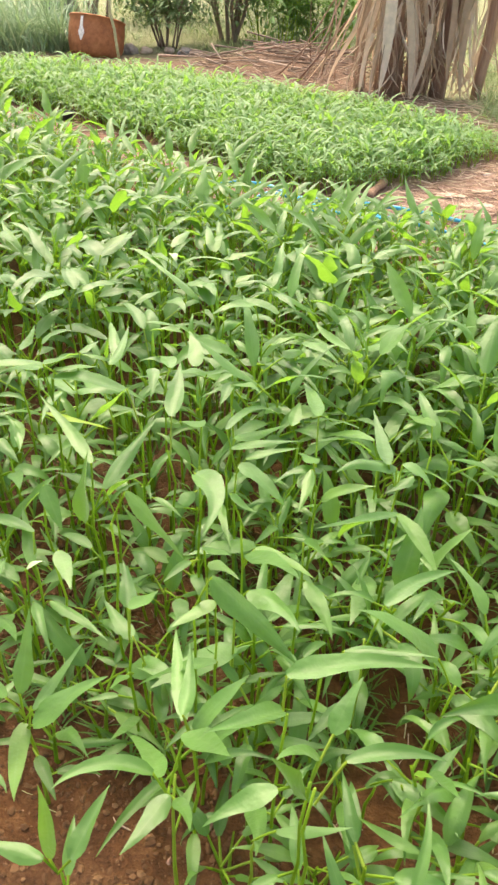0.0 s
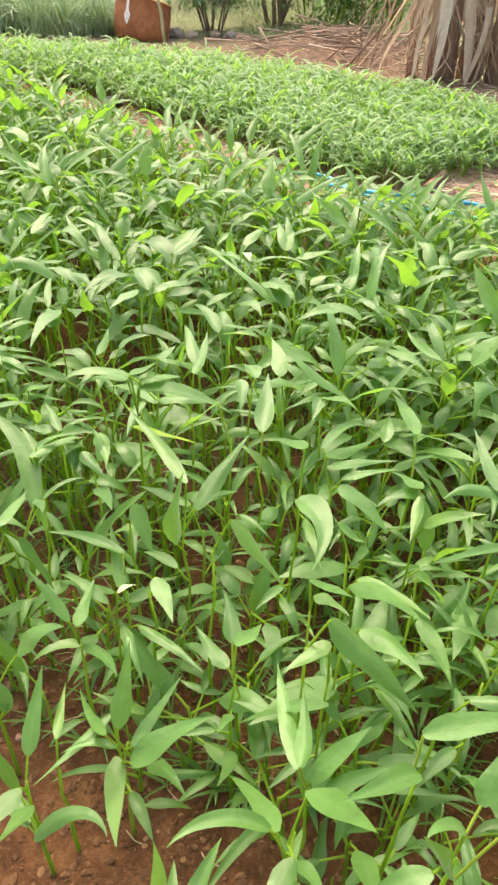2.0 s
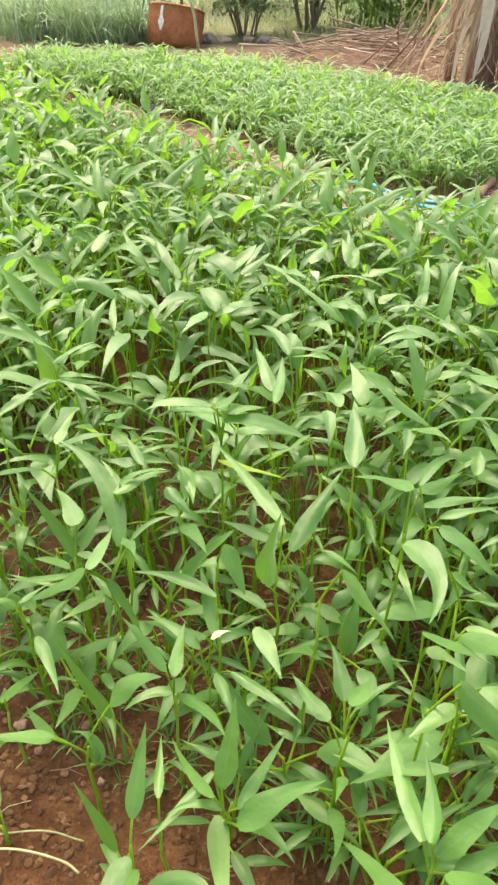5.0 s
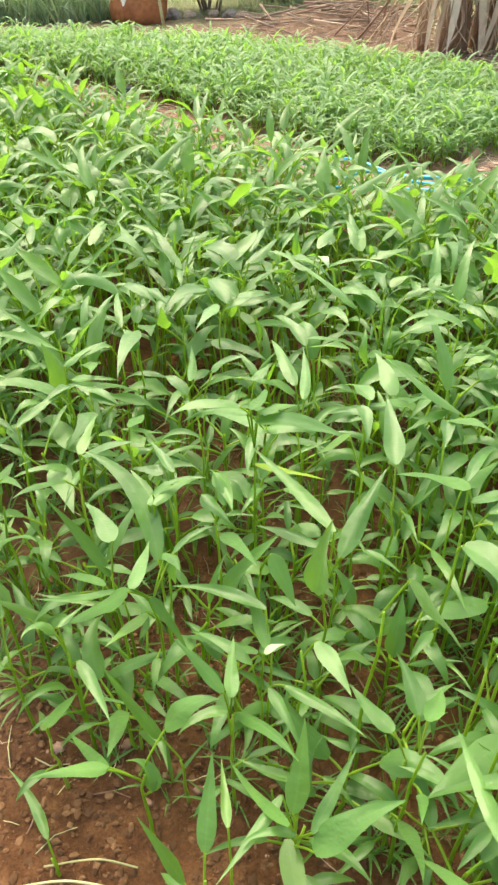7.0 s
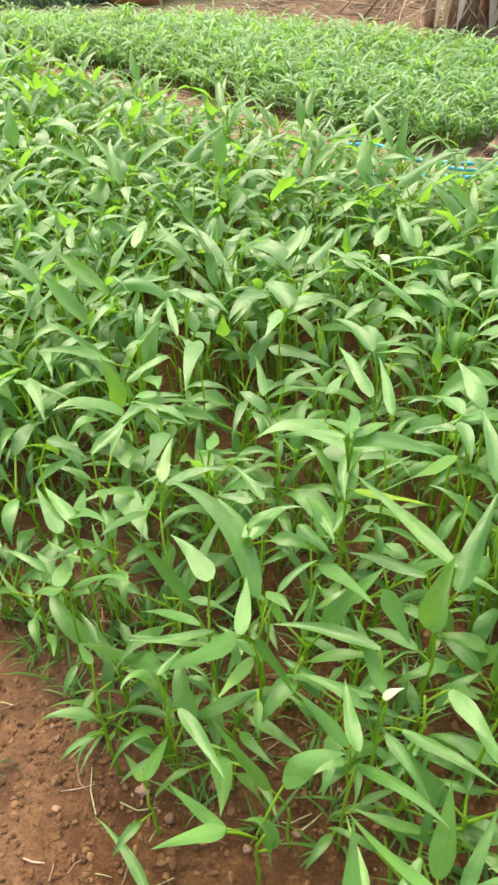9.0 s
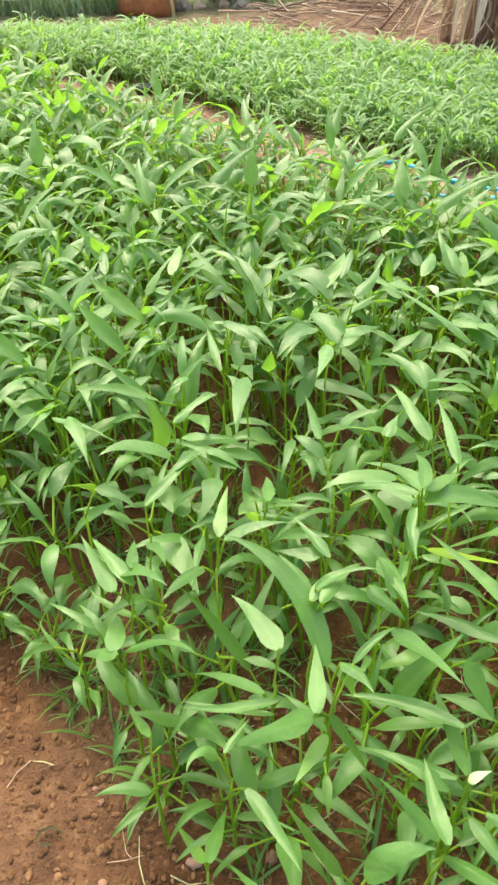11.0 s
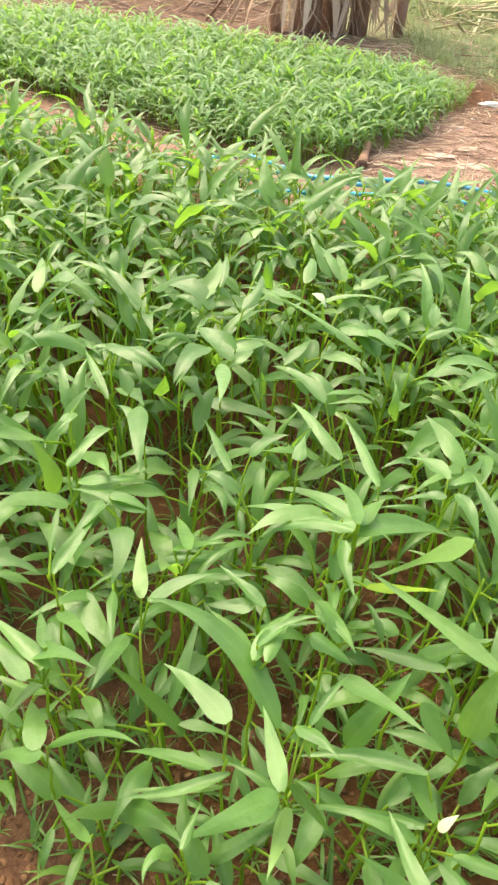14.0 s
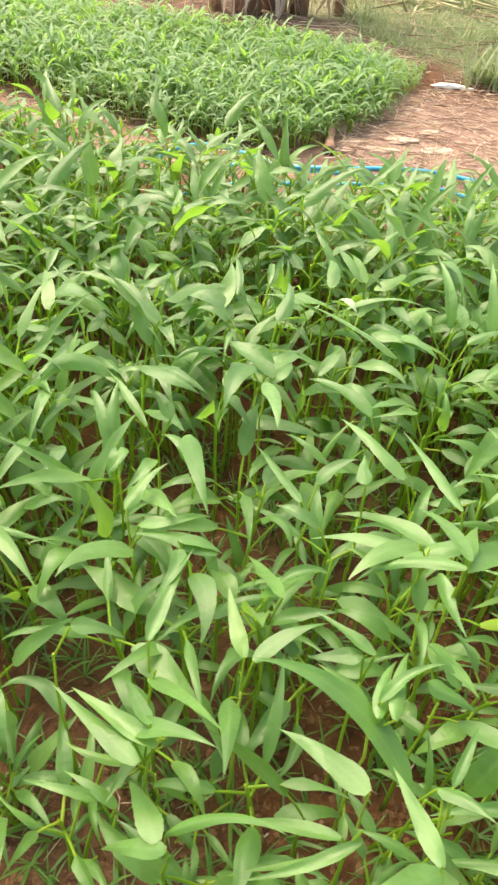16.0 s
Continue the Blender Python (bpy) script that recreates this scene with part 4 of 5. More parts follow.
grown_plant(-0.441, 1.563, 0.28, [(0.008, -0.026, 0.302, 122, 0.125, 0.51, 0.66, -0.07, 0.022, 0), (0.014, 0.004, 0.274, 122, 0.128, 0.46, 0.66, -0.05, 0.026, 0), (-0.021, 0.022, 0.302, 125, 0.130, 0.50, 0.73, 0.40, 0.027, 0)])
grown_plant(-0.601, 1.564, 0.31, [(-0.001, -0.016, 0.327, 80, 0.122, 0.33, 0.71, 0.32, 0.022, 0), (0.001, 0.016, 0.312, 85, 0.109, 0.37, 0.78, 0.18, 0.021, 0)])
grown_plant(-0.720, 1.531, 0.31, [(-0.004, 0.022, 0.326, 101, 0.111, 0.36, 0.77, 0.16, 0.019, 0)])
grown_plant(-0.058, 1.577, 0.29, [(-0.005, -0.001, 0.309, 87, 0.105, 0.38, 0.81, -0.16, 0.021, 0), (0.015, -0.000, 0.293, 0, 0.099, 0.40, 0.88, 1.04, 0.026, 0), (-0.010, 0.001, 0.310, 104, 0.110, 0.52, 0.74, -0.08, 0.024, 0)])
grown_plant(-0.307, 1.590, 0.27, [(-0.020, -0.011, 0.278, 51, 0.131, 0.45, 0.58, 0.54, 0.034, 0), (0.020, 0.011, 0.294, 70, 0.128, 0.32, 0.69, 0.26, 0.018, 0)])
grown_plant(-0.157, 1.564, 0.25, [(-0.015, 0.016, 0.266, 131, 0.105, 0.38, 0.81, -0.64, 0.026, 0)])
grown_plant(-0.499, 1.608, 0.24, [(-0.015, 0.016, 0.263, 132, 0.135, 0.61, 0.56, -0.25, 0.030, 0)])
grown_plant(-0.186, 1.654, 0.25, [(0.001, -0.019, 0.271, 62, 0.081, 2.44, 2.23, 0.37, 0.018, 1), (-0.001, 0.019, 0.258, 252, 0.079, 0.60, -1.78, 0.56, 0.022, 1)])
grown_plant(-0.457, 1.684, 0.27, [(0.020, -0.009, 0.290, 336, 0.079, 0.48, 1.02, 2.25, 0.023, 0)])
grown_plant(-0.318, 1.813, 0.22, [(-0.020, 0.010, 0.239, 154, 0.091, 0.43, 0.93, -0.83, 0.033, 0)])
grown_plant(-0.222, 0.668, 0.20, [(0.004, 0.010, 0.255, 20, 0.027, 0.85, 1.40, 0.00, 0.011, 3), (-0.010, 0.012, 0.230, 150, 0.089, 0.38, 1.00, 0.00, 0.016, 0), (0.010, -0.004, 0.210, 300, 0.084, 0.25, 1.00, 0.00, 0.015, 0)])
grown_plant(-0.150, 1.500, 0.29, [(0.005, -0.005, 0.335, 290, 0.044, 0.46, 1.40, 0.00, 0.021, 3), (0.020, 0.000, 0.310, 340, 0.137, 0.58, 1.00, 0.00, 0.016, 0), (-0.020, 0.010, 0.300, 150, 0.126, 0.50, 1.00, 0.00, 0.018, 0)])

spots = scatter(NEAR_BED, 0.076, rng)
close = [p for p in spots if p[1] < 1.08 - 0.25 * p[0] and p[0] < 0.50]
rest = [p for p in spots if not (p[1] < 1.08 - 0.25 * p[0] and p[0] < 0.50)]
close += [(p[0] + 0.036, p[1] + 0.03) for p in close if p[1] < 0.90 - 0.2 * p[0] and rng.random() < 0.28]
canopy = np.array(canopy)
for p in close:
    d = edge_distance(p, NEAR_BED)
    near = np.hypot(canopy[:, 0] - p[0], canopy[:, 1] - p[1]).min()
    front = p[1] < 0.95 - 0.12 * (p[0] + 0.2) and p[0] < 0.42
    if d < 0.10 and rng.random() < 0.5:
        continue
    if front:
        if rng.random() < 0.12 or min(math.hypot(p[0] - q[0], p[1] - q[1]) for q in grown) < 0.025:
            continue
        kinds = MEDIUM if (p[0] > 0.12 or d > 0.14 and p[1] > 0.60) and rng.random() < 0.75 else SHORT
        put_plant(kinds[int(rng.integers(len(kinds)))], p[0], p[1], rng.uniform(0, 6.28), rng.uniform(0.78, 1.05))
    elif near < 0.05 and rng.random() < 0.40:
        continue
    elif near < 0.06:
        put_plant(MEDIUM[int(rng.integers(len(MEDIUM)))], p[0], p[1], rng.uniform(0, 6.28), rng.uniform(0.95, 1.15))
    else:
        kinds = SHORT if rng.random() < max(0.10, 1.0 - d / 0.18) else TALL
        put_plant(kinds[int(rng.integers(len(kinds)))], p[0], p[1], rng.uniform(0, 6.28), rng.uniform(0.85, 1.1) * (0.9 + min(0.13, d * 0.6)))

# the rest of the bed, too many to count
far_kinds = []
for _ in range(16):
    stem, leaves = spinach(rng, rng.uniform(0.20, 0.27), int(rng.integers(6, 10)), rng.uniform(0.095, 0.13), 8, 5)
    b = Batch()
    b.merge(stem, None, [2])
    for leaf, young in leaves:
        b.merge(leaf, None, [1 if young else 0, 2])
    far_kinds.append(b)
crop = Batch()
for p in rest:
    if p[1] < 0.9 and p[0] < 0.5:
        continue
    d = edge_distance(p, NEAR_BED)
    thin = p[0] > 0.0 and d < 0.30 and p[1] > 1.5
    near = np.hypot(canopy[:, 0] - p[0], canopy[:, 1] - p[1]).min()
    if (thin and rng.random() < 0.06) or (near < 0.05 and rng.random() < 0.5):
        continue
    size = rng.uniform(0.88, 1.12) * (0.62 + min(0.40, d * 1.3) if thin else 0.90 + min(0.16, d * 0.6))
    crop.merge(far_kinds[int(rng.integers(16))], Matrix.LocRotScale((p[0], p[1], ground_z(*p)), Euler((rng.normal(0, 0.06), rng.normal(0, 0.06), rng.uniform(0, 6.28))), (size,) * 3))
tagged(part("water_spinach_crop", crop, [LEAF, YOUNG, STEM]), "dense green water spinach crop filling the bed", "plants", kind="stuff")


# ---------------------------------------------------------------- far bed of narrow-leaved plants
def narrow_plant(rng, h):
    """A tuft of two or three thin stems with narrow arching leaves."""
    b = Batch()
    for k in range(int(rng.integers(2, 4))):
        lean, way, g = rng.uniform(0.05, 0.35), rng.uniform(0, 6.28), h * rng.uniform(0.75, 1.05)
        foot = np.array((rng.normal(0, 0.008), rng.normal(0, 0.008), 0))
        top = np.array((math.cos(way) * lean * g, math.sin(way) * lean * g, g))
        b.add(*tube([foot - (0, 0, 0.01), foot + top * 0.5 + (0.003, 0, 0), foot + top], (0.0019, 0.0016, 0.0010), 3, False), 1)
        az = rng.uniform(0, 6.28)
        for i in range(4):
            a = 0.36 + 0.64 * (i + 0.5) / 4
            az += 2.4 + rng.uniform(-0.5, 0.5)
            L = rng.uniform(0.07, 0.13)
            v, f, w = blade(foot + top * a, az, L, L * rng.uniform(0.08, 0.13), rng.uniform(0.5, 1.25), rng.uniform(0.9, 2.3), rng.uniform(0.0, 0.4), 6, 3, 0.3, 0.3, rng.uniform(-0.6, 0.6), sweep=rng.normal(0, 0.3))
            b.add(v, f, 0, w)
    return b


kinds = [narrow_plant(rng, rng.uniform(0.12, 0.165)) for _ in range(14)]
far_crop = Batch()
for p in scatter(FAR_BED, 0.048, rng, 0.6):
    d = edge_distance(p, FAR_BED)
    right = min(1.0, max(0.55, (1.75 - p[0]) / 0.9)) if p[0] > 0.5 else 1.0
    size = rng.uniform(0.8, 1.15) * (0.72 + min(0.30, d * 2.2)) * right
    far_crop.merge(kinds[int(rng.integers(14))], Matrix.LocRotScale((p[0], p[1], ground_z(*p)), Euler((rng.normal(0, 0.1), rng.normal(0, 0.1), rng.uniform(0, 6.28))), (size,) * 3))
tagged(part("narrow_leaf_crop", far_crop, [FARLEAF, STEM]), "dense bed of young narrow-leaved green plants", "plants", kind="stuff")


# ---------------------------------------------------------------- hose, stick, stones and litter by the beds
def hose():
    root = thing("garden_hose", "bright blue plastic garden hose lying in loops on the ground", "hose", at=(0.5, 2.75, 0))
    lines = [
        [(1.60, 2.30, .01), (1.20, 2.48, .012), (0.92, 2.60, .014), (0.74, 2.68, .03), (0.56, 2.58, .09), (0.39, 2.48, .14), (0.25, 2.47, .15), (0.13, 2.52, .14), (0.04, 2.62, .12), (-0.03, 2.74, .05)],
        [(1.50, 2.08, .01), (1.00, 2.38, .012), (0.76, 2.50, .02), (0.60, 2.48, .07), (0.42, 2.40, .12), (0.26, 2.38, .14), (0.10, 2.40, .14), (-0.05, 2.44, .13), (-0.20, 2.50, .08)],
        [(0.52, 2.72, .012), (0.36, 2.76, .02), (0.20, 2.78, .035), (0.10, 2.86, .05), (0.02, 2.95, .05), (-0.06, 2.93, .06), (-0.14, 2.85, .08), (-0.24, 2.80, .06)],
    ]
    for k, line in enumerate(lines):
        b = Batch()
        p = smooth_path(line, 9) - np.array((0.5, 2.75, 0))
        v, f = tube(p, 0.0070, 10)
        b.add(v, f)
        part("hose_run", b, HOSE, root)
    return root


hose()


def log_piece():
    root = thing("wood_stick", "short thick piece of cut brown wood on the soil", "wood", at=(0.47, 3.05, 0.0))
    s = np.linspace(0, 1, 9)
    path = np.c_[-0.045 + 0.09 * s, -0.11 + 0.22 * s, 0.02 + 0.004 * np.sin(5 * s)]
    b = Batch()
    v, f = tube(path, 0.0175 + 0.0025 * np.sin(7 * s + 1), 10)
    b.add(v, f[:-2], 0)
    b.caps += [(f[-2], 1), (f[-1], 1)]
    part("stick", b, [WOOD, ENDWOOD], root)
    return root


log_piece()


def lump(rng, size, squash=0.6, sub=2, rough=0.25):
    """An uneven stone."""
    bm = bmesh.new()
    bmesh.ops.create_icosphere(bm, subdivisions=sub, radius=1)
    off = Vector(rng.uniform(-50, 50, 3))
    v = [x.co * (1 + rough * noise.noise(x.co * 1.4 + off) + 0.4 * rough * noise.noise(x.co * 4 + off)) for x in bm.verts]
    f = [tuple(y.index for y in x.verts) for x in bm.faces]
    bm.free()
    return np.array([(a.x * size[0], a.y * size[1], a.z * size[2] * squash) for a in v]), f


def stone(name, label, at, size, mat, squash=0.6, turn=0.0, group="", category="stone"):
    b = Batch()
    b.add(*lump(rng, size, squash, 3, 0.5))
    ob = part(name, b, mat)
    ob.location, ob.rotation_euler = (at[0], at[1], ground_z(*at) + size[2] * squash * 0.35), (0, 0, turn)
    return tagged(ob, label, category, group)


for x, y, a, c in ((0.63, 3.00, 0.075, 0.035), (0.78, 3.08, 0.06, 0.03), (0.88, 2.97, 0.07, 0.035), (0.50, 2.97, 0.04, 0.025), (0.92, 3.14, 0.05, 0.022), (0.58, 3.08, 0.04, 0.02)):
    stone("pale_stone", "flat pale worn stone bedded in the trodden earth", (x, y), (a, c, 0.008), STONE, 0.5, rng.uniform(-0.2, 0.3), "pale stones by the hose")
for x, y, a in ((1.30, 3.70, 0.075), (1.38, 3.66, 0.04), (1.12, 3.52, 0.02), (1.00, 3.40, 0.02)):
    stone("white_stone", "chalky white broken stone among dry litter", (x, y), (a, a * 0.32, a * 0.3), WHITE, 0.6, rng.uniform(-0.3, 0.3), "white stones by the path")


def straws(poly, count, lo, hi, mat_range, rng, lift=0.012, width=(0.0008, 0.0025)):
    b = Batch()
    xs_, ys_ = [p[0] for p in poly], [p[1] for p in poly]
    made = 0
    while made < count:
        p = (rng.uniform(min(xs_), max(xs_)), rng.uniform(min(ys_), max(ys_)))
        if not inside(p, poly):
            continue
        made += 1
        a, L = rng.uniform(0, 6.28), rng.uniform(lo, hi)
        d = np.array((math.cos(a), math.sin(a), rng.normal(0, 0.12)))
        c = np.array((*p, ground_z(*p) + rng.uniform(0.002, lift)))
        n1 = np.array((-math.sin(a), math.cos(a), 0)) * rng.uniform(-0.15, 0.15) * L
        r = rng.uniform(*width)
        b.add(*tube([c - d * L / 2, c + n1, c + d * L / 2], (r, r, r * 0.6), 4, False), int(rng.integers(*mat_range)))
    return b


LITTER = [(0.40, 3.02), (0.45, 2.62), (0.95, 2.30), (1.75, 2.40), (2.0, 3.6), (1.50, 3.95), (1.15, 3.64)]
tagged(part("straw_litter", straws(LITTER, 2600, 0.02, 0.13, (0, 2), rng, 0.014, (0.0007, 0.002)), [STRAW, DRY]), "brown straw and dry leaf litter on bare earth", "litter", kind="stuff")
tagged(part("strip_litter", straws([(0.9, 4.1), (1.15, 3.8), (1.9, 4.3), (1.7, 4.9), (0.6, 5.1), (0.45, 4.6)], 420, 0.04, 0.22, (0, 2), rng, 0.02), [STRAW, DRY]), "dry straw strewn on the earth strip behind the bed", "litter", kind="stuff")
tagged(part("bed_litter", straws([(-0.75, 0.62), (0.6, 0.25), (0.8, 1.6), (-0.9, 1.6)], 260, 0.015, 0.06, (0, 2), rng, 0.006, (0.0005, 0.0013)), [STRAW, STALK]), "fine straw bits on the soil between plants", "litter", kind="stuff")
tagged(part("gap_litter", straws([(-1.3, 3.9), (-0.1, 3.0), (0.3, 2.95), (-0.2, 3.45), (-1.2, 4.2)], 160, 0.03, 0.15, (0, 2), rng, 0.012), [STRAW, DRY]), "dry leaves and straw on the earth between the beds", "litter", kind="stuff")

# soil crumbs and small pebbles
crumbs = Batch()
shapes = [lump(rng, rng.uniform(0.7, 1.3, 3), 0.6, 1, 0.7) for _ in range(12)]
for k in range(15000):
    x, y = (rng.uniform(-0.95, 0.15), rng.uniform(0.42, 1.0)) if k < 10000 else (rng.uniform(-1.1, 0.8), rng.uniform(0.1, 1.55))
    v, f = shapes[int(rng.integers(12))]
    r = 0.0012 + 0.0050 * rng.random() ** 3.6
    crumbs.add(v * r + np.array((x, y, ground_z(x, y) + r * 0.1)), f, 1 if rng.random() < 0.006 else 0)
tagged(part("soil_crumbs", crumbs, [CRUMB, PEBBLE], smooth=False), "red soil crumbs and grit under the plants", "soil", kind="stuff")
for x, y, r in ((-0.494, 0.688, 0.010), (-0.402, 0.695, 0.008), (-0.457, 0.655, 0.007), (-0.60, 0.66, 0.006), (-0.30, 0.64, 0.007), (-0.62, 0.75, 0.005), (0.02, 0.50, 0.007), (-0.36, 0.62, 0.006)):
    stone("pebble", "small rounded pinkish pebble on the red soil", (x, y), (r, r * 0.8, r), PEBBLE, 0.8, rng.uniform(0, 3), "pebbles on the bare soil", "pebble")

# small weeds under the crop
weeds = Batch()
for _ in range(1100):
    p = (rng.uniform(-1.0, 0.75), rng.uniform(0.55, 1.6))
    if not inside(p, NEAR_BED):
        continue
    z = ground_z(*p)
    for _ in range(int(rng.integers(3, 8))):
        L = rng.uniform(0.02, 0.085)
        v, f, w = blade(np.array((*p, z - 0.002)), rng.uniform(0, 6.28), L, L * 0.07, rng.uniform(0.6, 1.4), rng.uniform(0.2, 1.3), 0.2, 4, 3, 0.2, 0.5)
        weeds.add(v, f, 0, w)
tagged(part("low_weeds", weeds, [LEAF]), "thin low green weeds under the crop", "weeds", kind="stuff")


def curled_leaf():
    """A yellowed curl of dry leaf on the bare soil."""
    root = thing("dry_leaf_curl", "curled yellow dry leaf strip on the red soil", "leaf", at=(-0.674, 0.703, ground_z(-0.674, 0.703) + 0.001))
    q = np.linspace(0, 5.2, 22)
    r = 0.018 - 0.0015 * q
    b = Batch()
    c = np.c_[r * np.cos(q), r * np.sin(q) * 0.8, 0.004 + 0.001 * q]
    v = np.concatenate([np.stack((p, p + np.array((0, 0, 0.007))), 0) for p in c])
    b.add(v, [(2 * i, 2 * i + 1, 2 * i + 3, 2 * i + 2) for i in range(len(q) - 1)])
    part("strip", b, STALK, root)


curled_leaf()


def fallen_stem(points, r=0.002):
    b = Batch()
    b.add(*tube(smooth_path(points, 7), r, 6))
    return tagged(part("fallen_stem", b, STALK), "pale fallen plant stem lying on the soil", "stem", "fallen stems")


fallen_stem([(-0.50, 0.515, .012), (-0.44, 0.525, .014), (-0.38, 0.52, .012), (-0.355, 0.51, .010)], 0.0016)
fallen_stem([(-0.47, 0.54, .010), (-0.41, 0.55, .013), (-0.36, 0.545, .010)], 0.0013)


def dry_tuft(x, y, count, hi):
    root = thing("dry_tuft", "upright tuft of dry straw beside the hose", "dry grass", at=(x, y, 0))
    b = Batch()
    for _ in range(count):
        v, f, w = blade(np.array((rng.normal(0, 0.025), rng.normal(0, 0.02), 0)), rng.uniform(0, 6.28), rng.uniform(0.5, 1) * hi, 0.004, rng.uniform(0.5, 1.4), rng.uniform(0, 1.2), 0.2, 4, 3, 0.2, 0.6)
        b.add(v, f, 0, w)
    part("foliage", b, DRY, root)


dry_tuft(0.72, 2.74, 40, 0.16)


def black_pan():
    """The dark rounded rim of a pan in the gap between the beds."""
    root = thing("black_pan", "black plastic pan half hidden between the beds", "pan", at=(-1.09, 4.13, 0))
    b = Batch()
    prof = [(0.00, 0.008), (0.036, 0.008), (0.046, 0.030), (0.052, 0.032), (0.052, 0.027), (0.047, 0.025), (0.040, 0.0), (0.0, 0.0)]
    k = 28
    v = [(r * math.cos(2 * math.pi * j / k), r * math.sin(2 * math.pi * j / k), z) for r, z in prof for j in range(k)]
    f = [(i * k + j, i * k + (j + 1) % k, (i + 1) * k + (j + 1) % k, (i + 1) * k + j) for i in range(len(prof) - 1) for j in range(k)]
    b.add(v, f)
    part("pan", b, BLACK, root)


black_pan()


# ---------------------------------------------------------------- beyond the far bed
def clay_pot():
    root = thing("clay_pot", "large rust-brown clay pot with a white paint run", "pot", at=(-1.40, 6.24, -0.03))
    root.rotation_euler = (radians(-15), radians(6), 0)
    prof = [(0.0, 0.005), (0.17, 0.0), (0.195, 0.03), (0.21, 0.10), (0.212, 0.20), (0.205, 0.255), (0.21, 0.262), (0.214, 0.268), (0.208, 0.275), (0.195, 0.268), (0.19, 0.24), (0.19, 0.13), (0.0, 0.05)]
    k = 40
    b = Batch()
    v = [(r * math.cos(2 * math.pi * j / k) * (1 + 0.02 * math.sin(3 * j)), r * math.sin(2 * math.pi * j / k), z) for r, z in prof for j in range(k)]
    f = [(i * k + j, i * k + (j + 1) % k, (i + 1) * k + (j + 1) % k, (i + 1) * k + j) for i in range(len(prof) - 1) for j in range(k)]
    b.add(v, f)
    body = part("pot", b, RUST, root)
    b = Batch()
    rows = 9
    v = []
    for i in range(rows):
        s = i / (rows - 1)
        z = 0.255 - 0.16 * s
        r = np.interp(z, (0.10, 0.20, 0.255), (0.21, 0.212, 0.205)) + 0.003
        half = (0.10, 0.10, 0.11, 0.10, 0.16, 0.24, 0.20, 0.12, 0.05)[i] * 0.5
        for q in (-half, 0, half):
            a = -1.92 + q
            v.append((r * math.cos(a), r * math.sin(a), z))
    b.add(v, [(i * 3 + j, i * 3 + j + 1, i * 3 + j + 4, i * 3 + j + 3) for i in range(rows - 1) for j in range(2)])
    part("paint_run", b, WHITE, body, "streaky white paint run")


clay_pot()


def pole(name, label, a, b_, r0, r1, mat, category="stick", group=""):
    b = Batch()
    a, b_ = np.array(a, float), np.array(b_, float)
    s = np.linspace(0, 1, 7)[:, None]
    path = a + (b_ - a) * s + rng.normal(0, 0.006, (7, 3)) * np.linalg.norm(b_ - a) * np.array((1, 1, 0))
    b.add(*tube(path, np.linspace(r0, r1, 7), 7))
    return tagged(part(name, b, mat), label, category, group)


pole("leaning_stick", "thin pale stick leaning in front of the clay pot", (-1.15, 5.98, 0), (-1.25, 6.04, 0.62), 0.012, 0.009, STALK)


def tall_grass(x, y, count, hi, spread, label, mat=LEMON):
    root = thing("tall_grass_clump", label, "grass", "tall grass clumps", at=(x, y, 0))
    b = Batch()
    for _ in range(count):
        v, f, w = blade(np.array((rng.normal(0, spread), rng.normal(0, spread * 0.7), 0)), rng.uniform(0, 6.28), rng.uniform(0.55, 1) * hi, rng.uniform(0.008, 0.017),
                        rng.uniform(0.95, 1.5), rng.uniform(0.2, 1.9), 0.3, 8, 3, 0.3, 0.6, rng.uniform(-0.5, 0.5))
        b.add(v, f, 0, w)
    part("foliage", b, mat, root)


for x, y, c, hi, sp in ((-1.72, 6.35, 170, 0.55, 0.10), (-2.05, 6.25, 190, 0.62, 0.13), (-2.45, 6.35, 190, 0.62, 0.14), (-2.3, 6.8, 170, 0.7, 0.2), (-2.9, 6.6, 180, 0.6, 0.2), (-1.95, 7.0, 140, 0.75, 0.15)):
    tall_grass(x, y, c, hi, sp, "grey-green clump of tall arching grass")


